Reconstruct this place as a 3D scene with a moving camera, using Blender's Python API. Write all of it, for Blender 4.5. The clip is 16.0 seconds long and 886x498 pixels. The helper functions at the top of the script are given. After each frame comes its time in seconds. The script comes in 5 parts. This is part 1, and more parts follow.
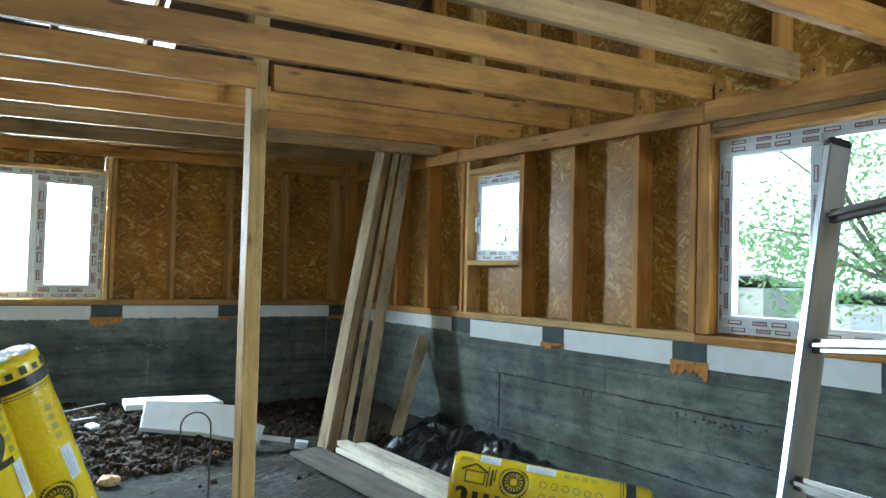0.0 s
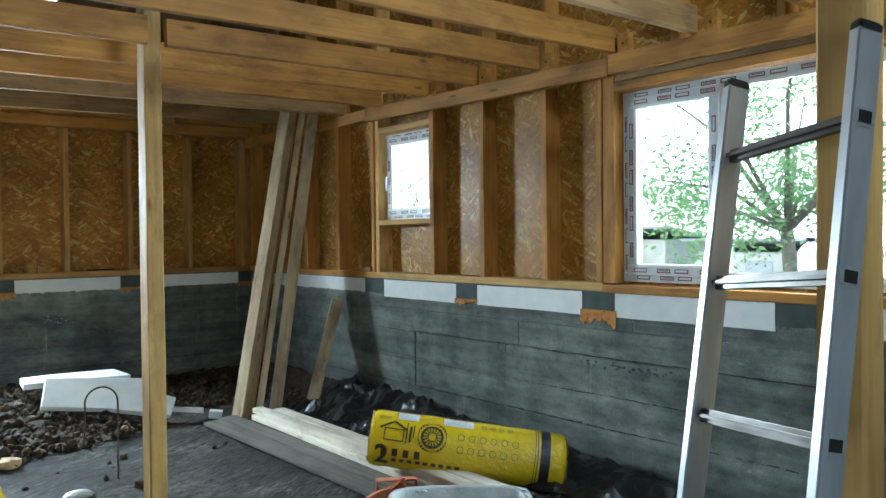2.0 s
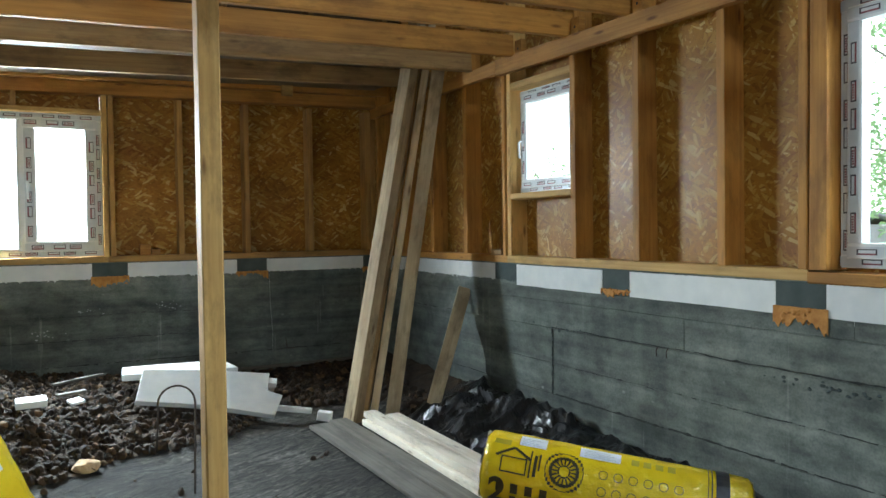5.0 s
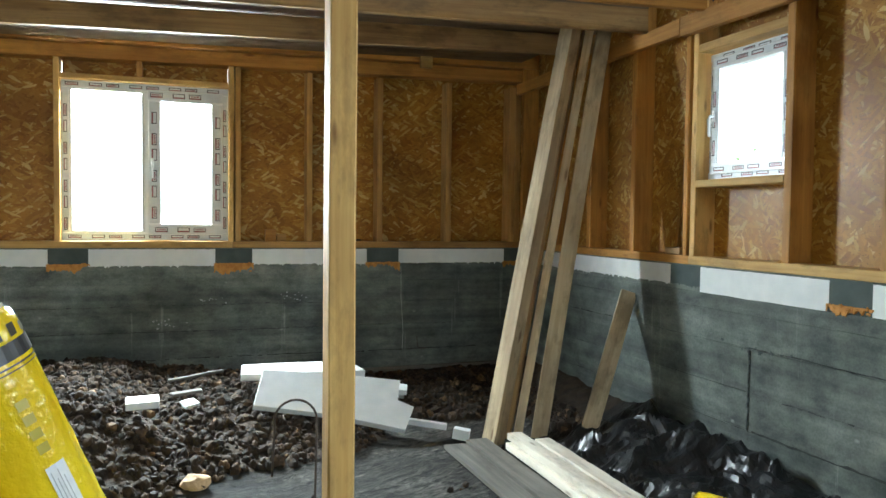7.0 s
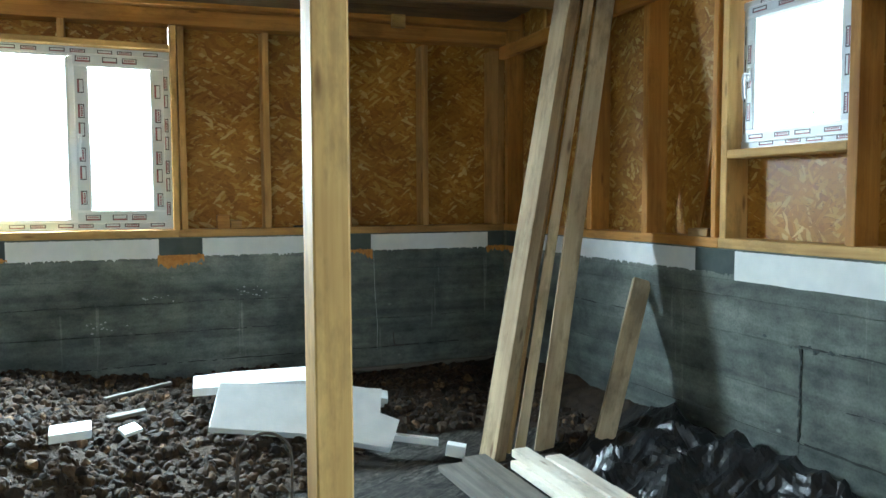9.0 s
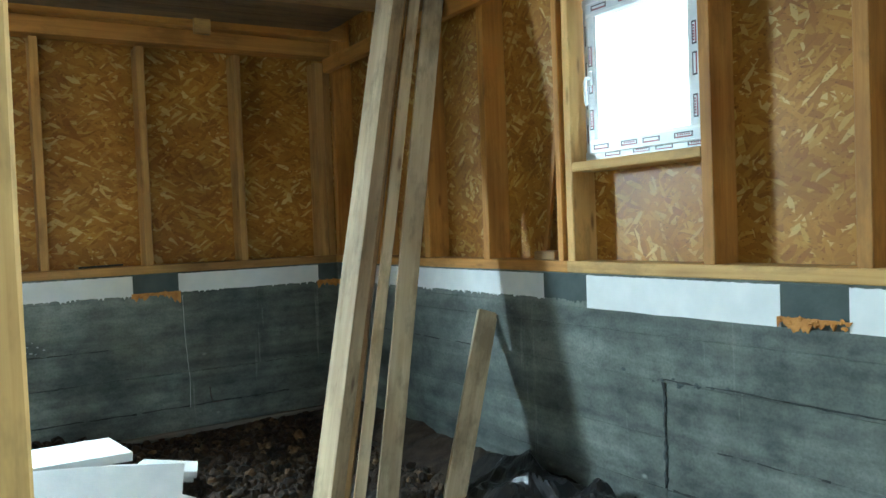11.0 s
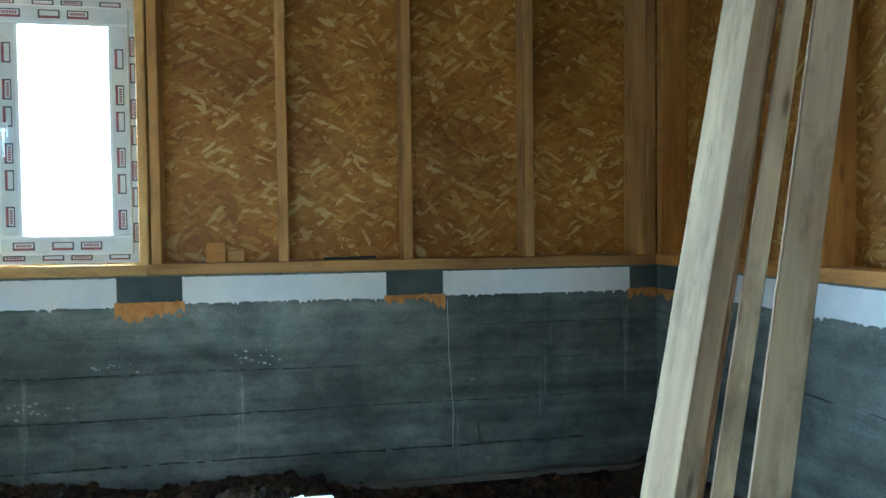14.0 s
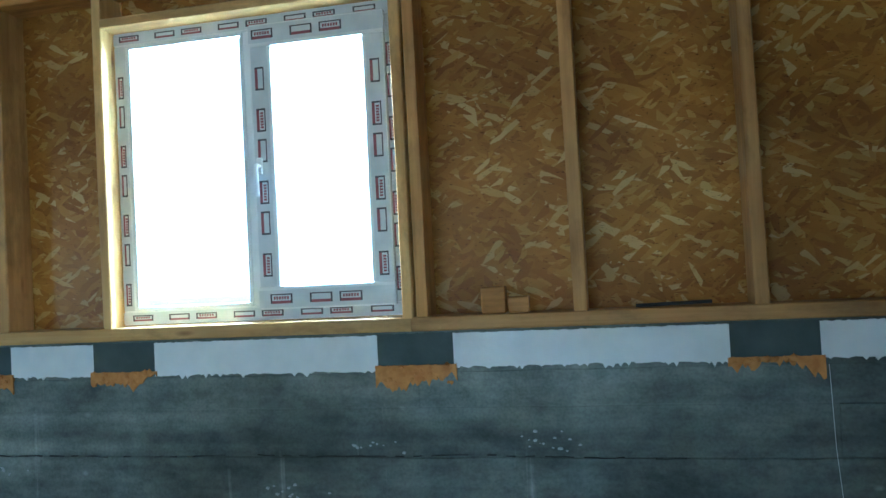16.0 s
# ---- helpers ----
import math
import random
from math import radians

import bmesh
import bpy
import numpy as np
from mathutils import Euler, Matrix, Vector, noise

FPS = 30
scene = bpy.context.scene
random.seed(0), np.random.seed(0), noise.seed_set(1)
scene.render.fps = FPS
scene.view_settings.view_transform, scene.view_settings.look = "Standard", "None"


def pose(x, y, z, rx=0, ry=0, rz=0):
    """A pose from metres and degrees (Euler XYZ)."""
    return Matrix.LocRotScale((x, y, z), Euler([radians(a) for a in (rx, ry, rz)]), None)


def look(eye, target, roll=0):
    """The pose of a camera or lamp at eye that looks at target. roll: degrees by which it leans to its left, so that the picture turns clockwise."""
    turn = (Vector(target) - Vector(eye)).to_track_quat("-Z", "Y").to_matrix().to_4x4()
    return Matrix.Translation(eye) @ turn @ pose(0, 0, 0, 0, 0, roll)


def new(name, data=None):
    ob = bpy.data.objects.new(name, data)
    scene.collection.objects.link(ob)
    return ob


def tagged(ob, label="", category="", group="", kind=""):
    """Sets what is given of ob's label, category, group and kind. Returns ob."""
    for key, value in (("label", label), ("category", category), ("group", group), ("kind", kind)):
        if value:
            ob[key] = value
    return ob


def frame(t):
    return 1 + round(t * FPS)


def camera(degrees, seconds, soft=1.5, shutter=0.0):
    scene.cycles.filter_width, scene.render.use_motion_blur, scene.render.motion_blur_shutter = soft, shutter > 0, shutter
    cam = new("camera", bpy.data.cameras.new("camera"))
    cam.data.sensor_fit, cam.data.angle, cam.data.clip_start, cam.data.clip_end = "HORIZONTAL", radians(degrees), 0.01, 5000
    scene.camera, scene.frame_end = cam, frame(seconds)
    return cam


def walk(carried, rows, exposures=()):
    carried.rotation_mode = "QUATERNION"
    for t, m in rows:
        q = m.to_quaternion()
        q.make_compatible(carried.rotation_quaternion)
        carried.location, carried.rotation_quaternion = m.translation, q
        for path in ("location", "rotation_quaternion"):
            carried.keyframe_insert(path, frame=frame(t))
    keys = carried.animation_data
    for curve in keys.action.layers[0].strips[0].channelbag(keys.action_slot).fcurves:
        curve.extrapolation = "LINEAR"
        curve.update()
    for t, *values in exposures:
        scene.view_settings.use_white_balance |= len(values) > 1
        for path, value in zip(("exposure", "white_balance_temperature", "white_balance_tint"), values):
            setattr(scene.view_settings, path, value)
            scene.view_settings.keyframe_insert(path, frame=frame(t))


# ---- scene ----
cam = camera(60.5, 16.0)
METRES, EYE, TILT, LEAN, TURN = 6.3, 1.62, 0.0, 0.0, -33.7
ROWS = [
    (0.0, 0.0, 0.0, 0.0, -0.05, 1.94, -1.46),
    (0.5, 0.0057, 0.0014, -0.0016, 1.98, 1.15, -0.99),
    (1.0, 0.0087, 0.002, -0.0011, 0.49, 0.46, -0.17),
    (1.5, 0.0066, 0.0032, -0.0023, -2.97, -0.08, 0.35),
    (2.0, 0.0011, 0.0058, -0.004, -6.62, -0.86, 0.57),
    (2.5, -0.0019, 0.0096, -0.0046, -8.3, -1.32, 0.53),
    (3.0, 0.0083, 0.0279, -0.0072, -8.56, -0.81, 0.46),
    (3.5, 0.0245, 0.0523, -0.0103, -9.58, -0.36, 0.51),
    (4.0, 0.0315, 0.0887, -0.0162, -11.37, -1.1, 0.11),
    (4.5, 0.0339, 0.1309, -0.02, -6.66, -1.19, -0.11),
    (5.0, 0.0407, 0.1837, -0.0184, 5.43, -1.58, 0.71),
    (7.5, -0.0334, 0.3495, -0.0174, 14.73, -2.38, -0.73),
    (8.0, -0.0522, 0.3856, -0.0163, 11.78, -2.24, -1.03),
    (8.5, -0.0655, 0.4065, -0.0204, 12.6, -2.9, -0.65),
    (9.0, -0.0749, 0.4243, -0.0173, 11.09, -3.87, 0.19),
    (9.5, -0.0731, 0.4425, -0.0153, 6.27, -3.46, 0.1),
    (12.0, -0.0723, 0.6048, -0.0301, -0.84, -1.38, 2.5),
    (12.5, -0.0785, 0.6481, -0.0326, 1.67, -1.91, 2.92),
    (13.0, -0.0769, 0.6931, -0.0294, 8.67, -1.88, 2.44),
    (13.5, -0.0869, 0.73, -0.027, 17.32, -1.66, 1.62),
    (14.0, -0.1101, 0.7688, -0.025, 22.51, -1.86, 0.64),
    (14.5, -0.123, 0.8036, -0.0261, 24.07, -1.74, 1.12),
    (15.0, -0.1342, 0.8524, -0.0261, 28.88, -1.16, 2.23),
    (15.5, -0.1559, 0.8831, -0.0261, 37.52, 0.19, 2.53),
    (16.0, -0.1891, 0.9077, -0.0255, 46.2, 1.63, 2.95),
]
EXPOSURES = [(0.0, 1.1, 5300, -4), (5.0, 1.05, 5850, 1), (7.5, 1.45, 5950, -1), (9.5, 1.45, 5300, -6), (12.0, 1.82, 5300, -8), (13.0, 1.85, 4950, -7), (14.5, 1.65, 4450, -8), (16.0, 1.45, 4200, -8)]
walk(cam, [(t, pose(0, 0, EYE, TILT, LEAN, TURN) @ pose(METRES * x, METRES * y, METRES * z, 90 + pitch, roll, yaw)) for t, x, y, z, yaw, pitch, roll in ROWS], EXPOSURES)

# ---- world and light ----
world = bpy.data.worlds.new("overcast_sky")
scene.world = world
world.use_nodes = True
wn = world.node_tree.nodes
sky = wn.new("ShaderNodeTexSky")
sky.sky_type, sky.sun_disc = "NISHITA", False
sky.sun_elevation, sky.sun_rotation = radians(49.8), radians(262.9)
sky.air_density, sky.dust_density = 1.0, 1.0
wn["Background"].inputs["Strength"].default_value = 0.14
world.node_tree.links.new(sky.outputs[0], wn["Background"].inputs["Color"])
sun = new("sun", bpy.data.lights.new("sun", "SUN"))
sun.data.energy, sun.data.angle, sun.data.color = 2.2, radians(12), (1.0, 0.95, 0.88)
sun.matrix_basis = look((-64, -8, 77), (0, 0, 0))


def window_light(name, eye, target, w, h, watts):
    lamp = new(name, bpy.data.lights.new(name, "AREA"))
    lamp.data.shape, lamp.data.size, lamp.data.size_y, lamp.data.energy = "RECTANGLE", w, h, watts
    lamp.data.color = (0.93, 0.98, 1.0)
    lamp.matrix_basis = look(eye, target)


window_light("daylight_back_window", (0.78, 8.9, 2.4), (1.9, 4.4, 0.6), 1.25, 1.0, 410)
window_light("daylight_large_window", (4.8, 1.95, 2.45), (1.0, 1.7, 0.6), 1.8, 1.1, 90)
window_light("daylight_small_window", (4.7, 5.25, 2.45), (1.2, 5.6, 0.0), 0.7, 0.7, 22)
# fill from the south through an added doorway that is never in view
window_light("daylight_doorway", (-0.8, -3.5, 1.3), (2.0, 8.0, 0.7), 1.3, 1.5, 24)
# weak side fill through an added opening, out of view in the west wall
window_light("daylight_side_opening", (-3.7, 3.9, 1.45), (2.4, 7.2, 1.2), 1.3, 1.2, 13)
# brightens joists and upper wall through an added, unseen gap in the south slope
window_light("daylight_roof_gap", (2.2, -0.6, 4.5), (3.0, 5.5, 2.8), 1.3, 0.7, 42)


# ---- materials ----
def material(name, rough=0.7, metal=0.0):
    m = bpy.data.materials.new(name)
    m.use_nodes = True
    b = m.node_tree.nodes["Principled BSDF"]
    b.inputs["Roughness"].default_value, b.inputs["Metallic"].default_value = rough, metal
    return m, m.node_tree.nodes, m.node_tree.links, b


def node(nodes, kind, **values):
    n = nodes.new(kind)
    for key, v in values.items():
        n.inputs[key.replace("_", " ")].default_value = v
    return n


def ramp(nodes, links, fac, stops):
    r = nodes.new("ShaderNodeValToRGB")
    while len(r.color_ramp.elements) < len(stops):
        r.color_ramp.elements.new(0.5)
    for e, (p, c) in zip(r.color_ramp.elements, stops):
        e.position, e.color = p, (*c, 1) if len(c) == 3 else c
    links.new(fac, r.inputs[0])
    return r.outputs[0]


def coords(nodes, links, scale, shift=True, rot=None):
    """Object coordinates, scaled per axis, moved at random from object to object."""
    tc = nodes.new("ShaderNodeTexCoord")
    mp = nodes.new("ShaderNodeMapping")
    if rot:
        mp.vector_type = "TEXTURE"
        mp.inputs["Scale"].default_value = [1 / s for s in scale]
        mp.inputs["Rotation"].default_value = [radians(a) for a in rot]
    else:
        mp.inputs["Scale"].default_value = scale
    if shift:
        oi = nodes.new("ShaderNodeObjectInfo")
        mul = node(nodes, "ShaderNodeMath")
        mul.operation = "MULTIPLY"
        mul.inputs[1].default_value = 37.0
        links.new(oi.outputs["Random"], mul.inputs[0])
        add = nodes.new("ShaderNodeVectorMath")
        links.new(tc.outputs["Object"], add.inputs[0])
        links.new(mul.outputs[0], add.inputs[1])
        links.new(add.outputs[0], mp.inputs[0])
    else:
        links.new(tc.outputs["Object"], mp.inputs[0])
    return mp.outputs[0]


def mixed(nodes, links, kind, fac, a, b):
    m = nodes.new("ShaderNodeMix")
    m.data_type, m.blend_type = "RGBA", kind
    for socket, v in ((m.inputs[0], fac), (m.inputs[6], a), (m.inputs[7], b)):
        if isinstance(v, bpy.types.NodeSocket):
            links.new(v, socket)
        else:
            socket.default_value = v
    return m.outputs[2]


def bump(nodes, links, bsdf, height, strength, distance):
    b = nodes.new("ShaderNodeBump")
    b.inputs["Strength"].default_value, b.inputs["Distance"].default_value = strength, distance
    links.new(height, b.inputs["Height"])
    links.new(b.outputs[0], bsdf.inputs["Normal"])


def wood(name, dark, light, grey=0.0, rough=0.68):
    m, n, l, b = material(name, rough)
    grain = node(n, "ShaderNodeTexNoise", Scale=1.0, Detail=6.0, Roughness=0.65, Distortion=0.3)
    l.new(coords(n, l, (1.2, 38, 38)), grain.inputs["Vector"])
    broad = node(n, "ShaderNodeTexNoise", Scale=1.0, Detail=3.0)
    l.new(coords(n, l, (1.6, 6, 6)), broad.inputs["Vector"])
    knots = node(n, "ShaderNodeTexVoronoi", Scale=1.0)
    l.new(coords(n, l, (2.2, 9, 9)), knots.inputs["Vector"])
    col = ramp(n, l, grain.outputs["Fac"], [(0.3, dark), (0.68, light)])
    tone = ramp(n, l, broad.outputs["Fac"], [(0.3, (0.56, 0.47, 0.38)), (0.5, (0.9, 0.86, 0.8)), (0.7, (1.12, 1.08, 1.02))])
    col = mixed(n, l, "MULTIPLY", 0.8, col, tone)
    dots = ramp(n, l, knots.outputs["Distance"], [(0.05, (0.22, 0.11, 0.05)), (0.13, (1, 1, 1))])
    col = mixed(n, l, "MULTIPLY", 0.75, col, dots)
    soil = node(n, "ShaderNodeTexNoise", Scale=1.0, Detail=5.0, Roughness=0.7)
    l.new(coords(n, l, (2.6, 7, 7)), soil.inputs["Vector"])
    col = mixed(n, l, "MULTIPLY", 0.6 if grey else 0.45, col, ramp(n, l, soil.outputs["Fac"], [(0.36, (0.34, 0.33, 0.3)), (0.5, (1, 1, 1))]))
    if grey:
        col = mixed(n, l, "MIX", grey, col, (0.2, 0.19, 0.17, 1))
    oi = n.new("ShaderNodeObjectInfo")
    each = ramp(n, l, oi.outputs["Random"], [(0.0, (0.78, 0.76, 0.74)), (1.0, (1.08, 1.06, 1.02))])
    col = mixed(n, l, "MULTIPLY", 1.0, col, each)
    l.new(col, b.inputs["Base Color"])
    bump(n, l, b, grain.outputs["Fac"], 0.35, 0.002)
    return m


PINE = wood("pine", (0.43, 0.2, 0.037), (0.63, 0.33, 0.07))
PINE_STUD = wood("pale_pine_stud", (0.47, 0.265, 0.08), (0.66, 0.41, 0.14))
PINE_FRESH = wood("fresh_pine", (0.62, 0.385, 0.12), (0.77, 0.53, 0.2))
PINE_OLD = wood("weathered_pine", (0.3, 0.175, 0.065), (0.48, 0.32, 0.135), 0.06)
PINE_PALE = wood("pale_planed_pine", (0.8, 0.76, 0.68), (0.9, 0.88, 0.83))
PINE_WORN = wood("sun_bleached_pine", (0.6, 0.49, 0.32), (0.78, 0.68, 0.48), 0.1, 0.75)
PINE_BEAM = wood("stained_old_beam", (0.36, 0.275, 0.165), (0.54, 0.435, 0.28), 0.1, 0.75)
PINE_GREY = wood("grey_dirty_board", (0.07, 0.066, 0.06), (0.2, 0.19, 0.175), 0.3, 0.85)
ROOF_WOOD = wood("roof_board", (0.13, 0.08, 0.04), (0.26, 0.17, 0.09), 0.15)


def osb():
    m, n, l, b = material("oriented_strand_board", 0.42)
    b.inputs["Specular IOR Level"].default_value = 0.28
    layers = []
    for turn, size in ((6, (9, 9, 44)), (-16, (10, 10, 52)), (58, (12, 12, 52)), (24, (10, 10, 50)), (-38, (14, 14, 62))):
        v = node(n, "ShaderNodeTexVoronoi", Scale=1.0, Randomness=1.0)
        warp = node(n, "ShaderNodeTexNoise", Scale=5.0, Detail=3.0)
        c = coords(n, l, size, True, (turn, turn, 0))
        l.new(coords(n, l, (1, 1, 1)), warp.inputs["Vector"])
        add = n.new("ShaderNodeVectorMath")
        add.operation = "MULTIPLY_ADD"
        l.new(warp.outputs["Color"], add.inputs[0])
        add.inputs[1].default_value = (1.3, 1.3, 1.3)
        l.new(c, add.inputs[2])
        l.new(add.outputs[0], v.inputs["Vector"])
        sep = n.new("ShaderNodeSeparateColor")
        l.new(v.outputs["Color"], sep.inputs[0])
        layers.append((sep.outputs[0], sep.outputs[1], sep.outputs[2]))
    tones = [(0.0, (0.29, 0.127, 0.019)), (0.3, (0.365, 0.172, 0.026)), (0.72, (0.44, 0.228, 0.037)), (0.86, (0.51, 0.315, 0.068)), (1.0, (0.64, 0.47, 0.18))]
    col = ramp(n, l, layers[0][0], tones)
    for la, cut in zip(layers[1:], (0.42, 0.5, 0.58, 0.72)):
        f = ramp(n, l, la[1], [(cut, (0, 0, 0)), (cut + 0.03, (1, 1, 1))])
        col = mixed(n, l, "MIX", f, col, ramp(n, l, la[0], tones))
    cloud = node(n, "ShaderNodeTexNoise", Scale=2.3, Detail=4.0)
    l.new(coords(n, l, (1, 1, 1)), cloud.inputs["Vector"])
    col = mixed(n, l, "MULTIPLY", 0.8, col, ramp(n, l, cloud.outputs["Fac"], [(0.32, (0.62, 0.56, 0.5)), (0.68, (1.12, 1.1, 1.04))]))
    specks = node(n, "ShaderNodeTexNoise", Scale=55.0, Detail=2.0)
    l.new(coords(n, l, (1, 1, 2.5)), specks.inputs["Vector"])
    col = mixed(n, l, "MULTIPLY", 0.8, col, ramp(n, l, specks.outputs["Fac"], [(0.27, (0.3, 0.22, 0.15)), (0.35, (1, 1, 1))]))
    l.new(col, b.inputs["Base Color"])
    relief = mixed(n, l, "MIX", 0.5, layers[1][2], layers[3][2])
    bump(n, l, b, relief, 0.35, 0.004)
    return m


OSB = osb()


def concrete():
    m, n, l, b = material("board_marked_concrete", 0.85)
    big = node(n, "ShaderNodeTexNoise", Scale=1.0, Detail=5.0, Roughness=0.6)
    l.new(coords(n, l, (0.9, 0.9, 2.6), False), big.inputs["Vector"])
    band = node(n, "ShaderNodeTexNoise", Scale=1.0, Detail=3.0)
    l.new(coords(n, l, (0.25, 0.25, 9.0), False), band.inputs["Vector"])
    streak = node(n, "ShaderNodeTexNoise", Scale=1.0, Detail=4.0)
    l.new(coords(n, l, (3.0, 3.0, 0.7), False), streak.inputs["Vector"])
    grit = node(n, "ShaderNodeTexNoise", Scale=90.0, Detail=4.0)
    l.new(coords(n, l, (1, 1, 1), False), grit.inputs["Vector"])
    col = ramp(n, l, big.outputs["Fac"], [(0.3, (0.07, 0.085, 0.078)), (0.7, (0.235, 0.255, 0.236))])
    col = mixed(n, l, "MULTIPLY", 0.7, col, ramp(n, l, band.outputs["Fac"], [(0.34, (0.42, 0.44, 0.45)), (0.66, (1.3, 1.3, 1.27))]))
    col = mixed(n, l, "MULTIPLY", 0.75, col, ramp(n, l, streak.outputs["Fac"], [(0.3, (0.55, 0.56, 0.56)), (0.6, (1.1, 1.1, 1.08)), (0.72, (1.55, 1.55, 1.5))]))
    run = node(n, "ShaderNodeTexNoise", Scale=1.0, Detail=4.0, Roughness=0.7)
    l.new(coords(n, l, (11.0, 11.0, 0.55), False), run.inputs["Vector"])
    col = mixed(n, l, "MIX", ramp(n, l, run.outputs["Fac"], [(0.64, (0, 0, 0)), (0.74, (0.5, 0.5, 0.5))]), col, (0.4, 0.41, 0.39, 1))
    col = mixed(n, l, "MULTIPLY", 0.5, col, ramp(n, l, grit.outputs["Fac"], [(0.3, (0.6, 0.6, 0.6)), (0.6, (1.05, 1.05, 1.05))]))
    blotch = node(n, "ShaderNodeTexNoise", Scale=5.5, Detail=6.0, Roughness=0.7)
    l.new(coords(n, l, (1, 1, 1.7), False), blotch.inputs["Vector"])
    col = mixed(n, l, "MULTIPLY", 0.8, col, ramp(n, l, blotch.outputs["Fac"], [(0.34, (0.5, 0.53, 0.54)), (0.5, (1, 1, 1)), (0.66, (1.4, 1.38, 1.33))]))
    spots = node(n, "ShaderNodeTexVoronoi", Scale=5.0)
    l.new(coords(n, l, (1, 1, 1.6), False), spots.inputs["Vector"])
    white = ramp(n, l, spots.outputs["Distance"], [(0.03, (1, 1, 1)), (0.1, (0, 0, 0))])
    col = mixed(n, l, "MIX", mixed(n, l, "MULTIPLY", 1.0, white, ramp(n, l, big.outputs["Fac"], [(0.5, (0, 0, 0)), (0.62, (0.6, 0.6, 0.6))])), col, (0.4, 0.42, 0.4, 1))
    l.new(col, b.inputs["Base Color"])
    bump(n, l, b, grit.outputs["Fac"], 0.4, 0.004)
    return m


CONCRETE = concrete()


def plain(name, a, c, rough, scale=12.0, metal=0.0, bumpy=0.1, depth=0.002, scale3=(1, 1, 1)):
    """A surface of two close tones with grain."""
    m, n, l, b = material(name, rough, metal)
    t = node(n, "ShaderNodeTexNoise", Scale=scale, Detail=5.0)
    l.new(coords(n, l, scale3), t.inputs["Vector"])
    l.new(ramp(n, l, t.outputs["Fac"], [(0.3, a), (0.7, c)]), b.inputs["Base Color"])
    if bumpy:
        fine = node(n, "ShaderNodeTexNoise", Scale=scale * 8, Detail=3.0)
        l.new(coords(n, l, scale3), fine.inputs["Vector"])
        bump(n, l, b, fine.outputs["Fac"], bumpy, depth)
    return m


FOAM = plain("white_polystyrene", (0.74, 0.76, 0.77), (0.84, 0.85, 0.85), 0.8, 9, bumpy=0.3)
MORTAR = plain("dark_patch_concrete", (0.05, 0.068, 0.066), (0.085, 0.105, 0.102), 0.85, 8, bumpy=0.4, depth=0.004)
# near-black for the painted shadow lines of the concrete steps, and for bark
SHADE_BARK = plain("dirty_joint", (0.02, 0.023, 0.022), (0.05, 0.055, 0.053), 0.9, 20, bumpy=0.4)
ORANGE_FOAM = plain("orange_gun_foam", (0.42, 0.17, 0.03), (0.62, 0.3, 0.07), 0.75, 30, bumpy=0.5, depth=0.006)
ALU = plain("worn_aluminium", (0.52, 0.56, 0.61), (0.7, 0.74, 0.79), 0.36, 5, 0.6, 0.12, 0.001, (6, 6, 1))
# rungs: grime, plus their backlit shade darkened into the base colour
ALU_DULL_SHADED = plain("dirty_aluminium", (0.06, 0.052, 0.045), (0.19, 0.18, 0.17), 0.3, 8, 0.7, 0.15, 0.001, (1, 6, 6))
BLACK_PLASTIC_AND_HOLES = plain("black_plastic", (0.012, 0.012, 0.014), (0.03, 0.03, 0.033), 0.4, 20)
YELLOW = plain("yellow_film", (0.72, 0.5, 0.01), (0.82, 0.62, 0.015), 0.17, 4, bumpy=0.55, depth=0.014)
WOOL = plain("pale_mineral_wool", (0.5, 0.46, 0.3), (0.68, 0.66, 0.55), 0.95, 16, bumpy=0.7, depth=0.01)
PRINT = plain("black_print", (0.03, 0.025, 0.01), (0.07, 0.06, 0.02), 0.35, 20, bumpy=0)
FAINT_PRINT = plain("faint_olive_print", (0.42, 0.34, 0.02), (0.5, 0.4, 0.03), 0.3, 20, bumpy=0)
PAPER = plain("white_paper", (0.7, 0.72, 0.74), (0.8, 0.82, 0.84), 0.6, 25)
PAPER_GREY = plain("grey_lines", (0.35, 0.36, 0.38), (0.45, 0.46, 0.48), 0.6, 25, bumpy=0)
PVC = plain("white_pvc", (0.78, 0.8, 0.82), (0.84, 0.86, 0.88), 0.3, 6, bumpy=0.03)
TAPE = plain("grey_protective_tape", (0.6, 0.64, 0.68), (0.72, 0.75, 0.78), 0.35, 14, bumpy=0.1)
TAPE_RED = plain("red_print", (0.2, 0.06, 0.08), (0.3, 0.1, 0.12), 0.4, 20, bumpy=0)
TAPE_DARK = plain("dark_print", (0.05, 0.045, 0.06), (0.1, 0.09, 0.11), 0.4, 20, bumpy=0)
FOIL = plain("black_foil", (0.006, 0.007, 0.008), (0.016, 0.017, 0.02), 0.33, 6, bumpy=0.2, depth=0.01)
IRON = plain("rusty_wire", (0.03, 0.022, 0.018), (0.07, 0.05, 0.04), 0.7, 30)
BRICK = plain("broken_brick", (0.42, 0.12, 0.05), (0.6, 0.25, 0.13), 0.9, 18, bumpy=0.4)
BAG = plain("grey_sack", (0.3, 0.31, 0.3), (0.5, 0.51, 0.5), 0.35, 10, bumpy=0.4, depth=0.006)
SAWN = plain("sawn_end_grain", (0.42, 0.28, 0.15), (0.6, 0.43, 0.26), 0.8, 60, bumpy=0.2)


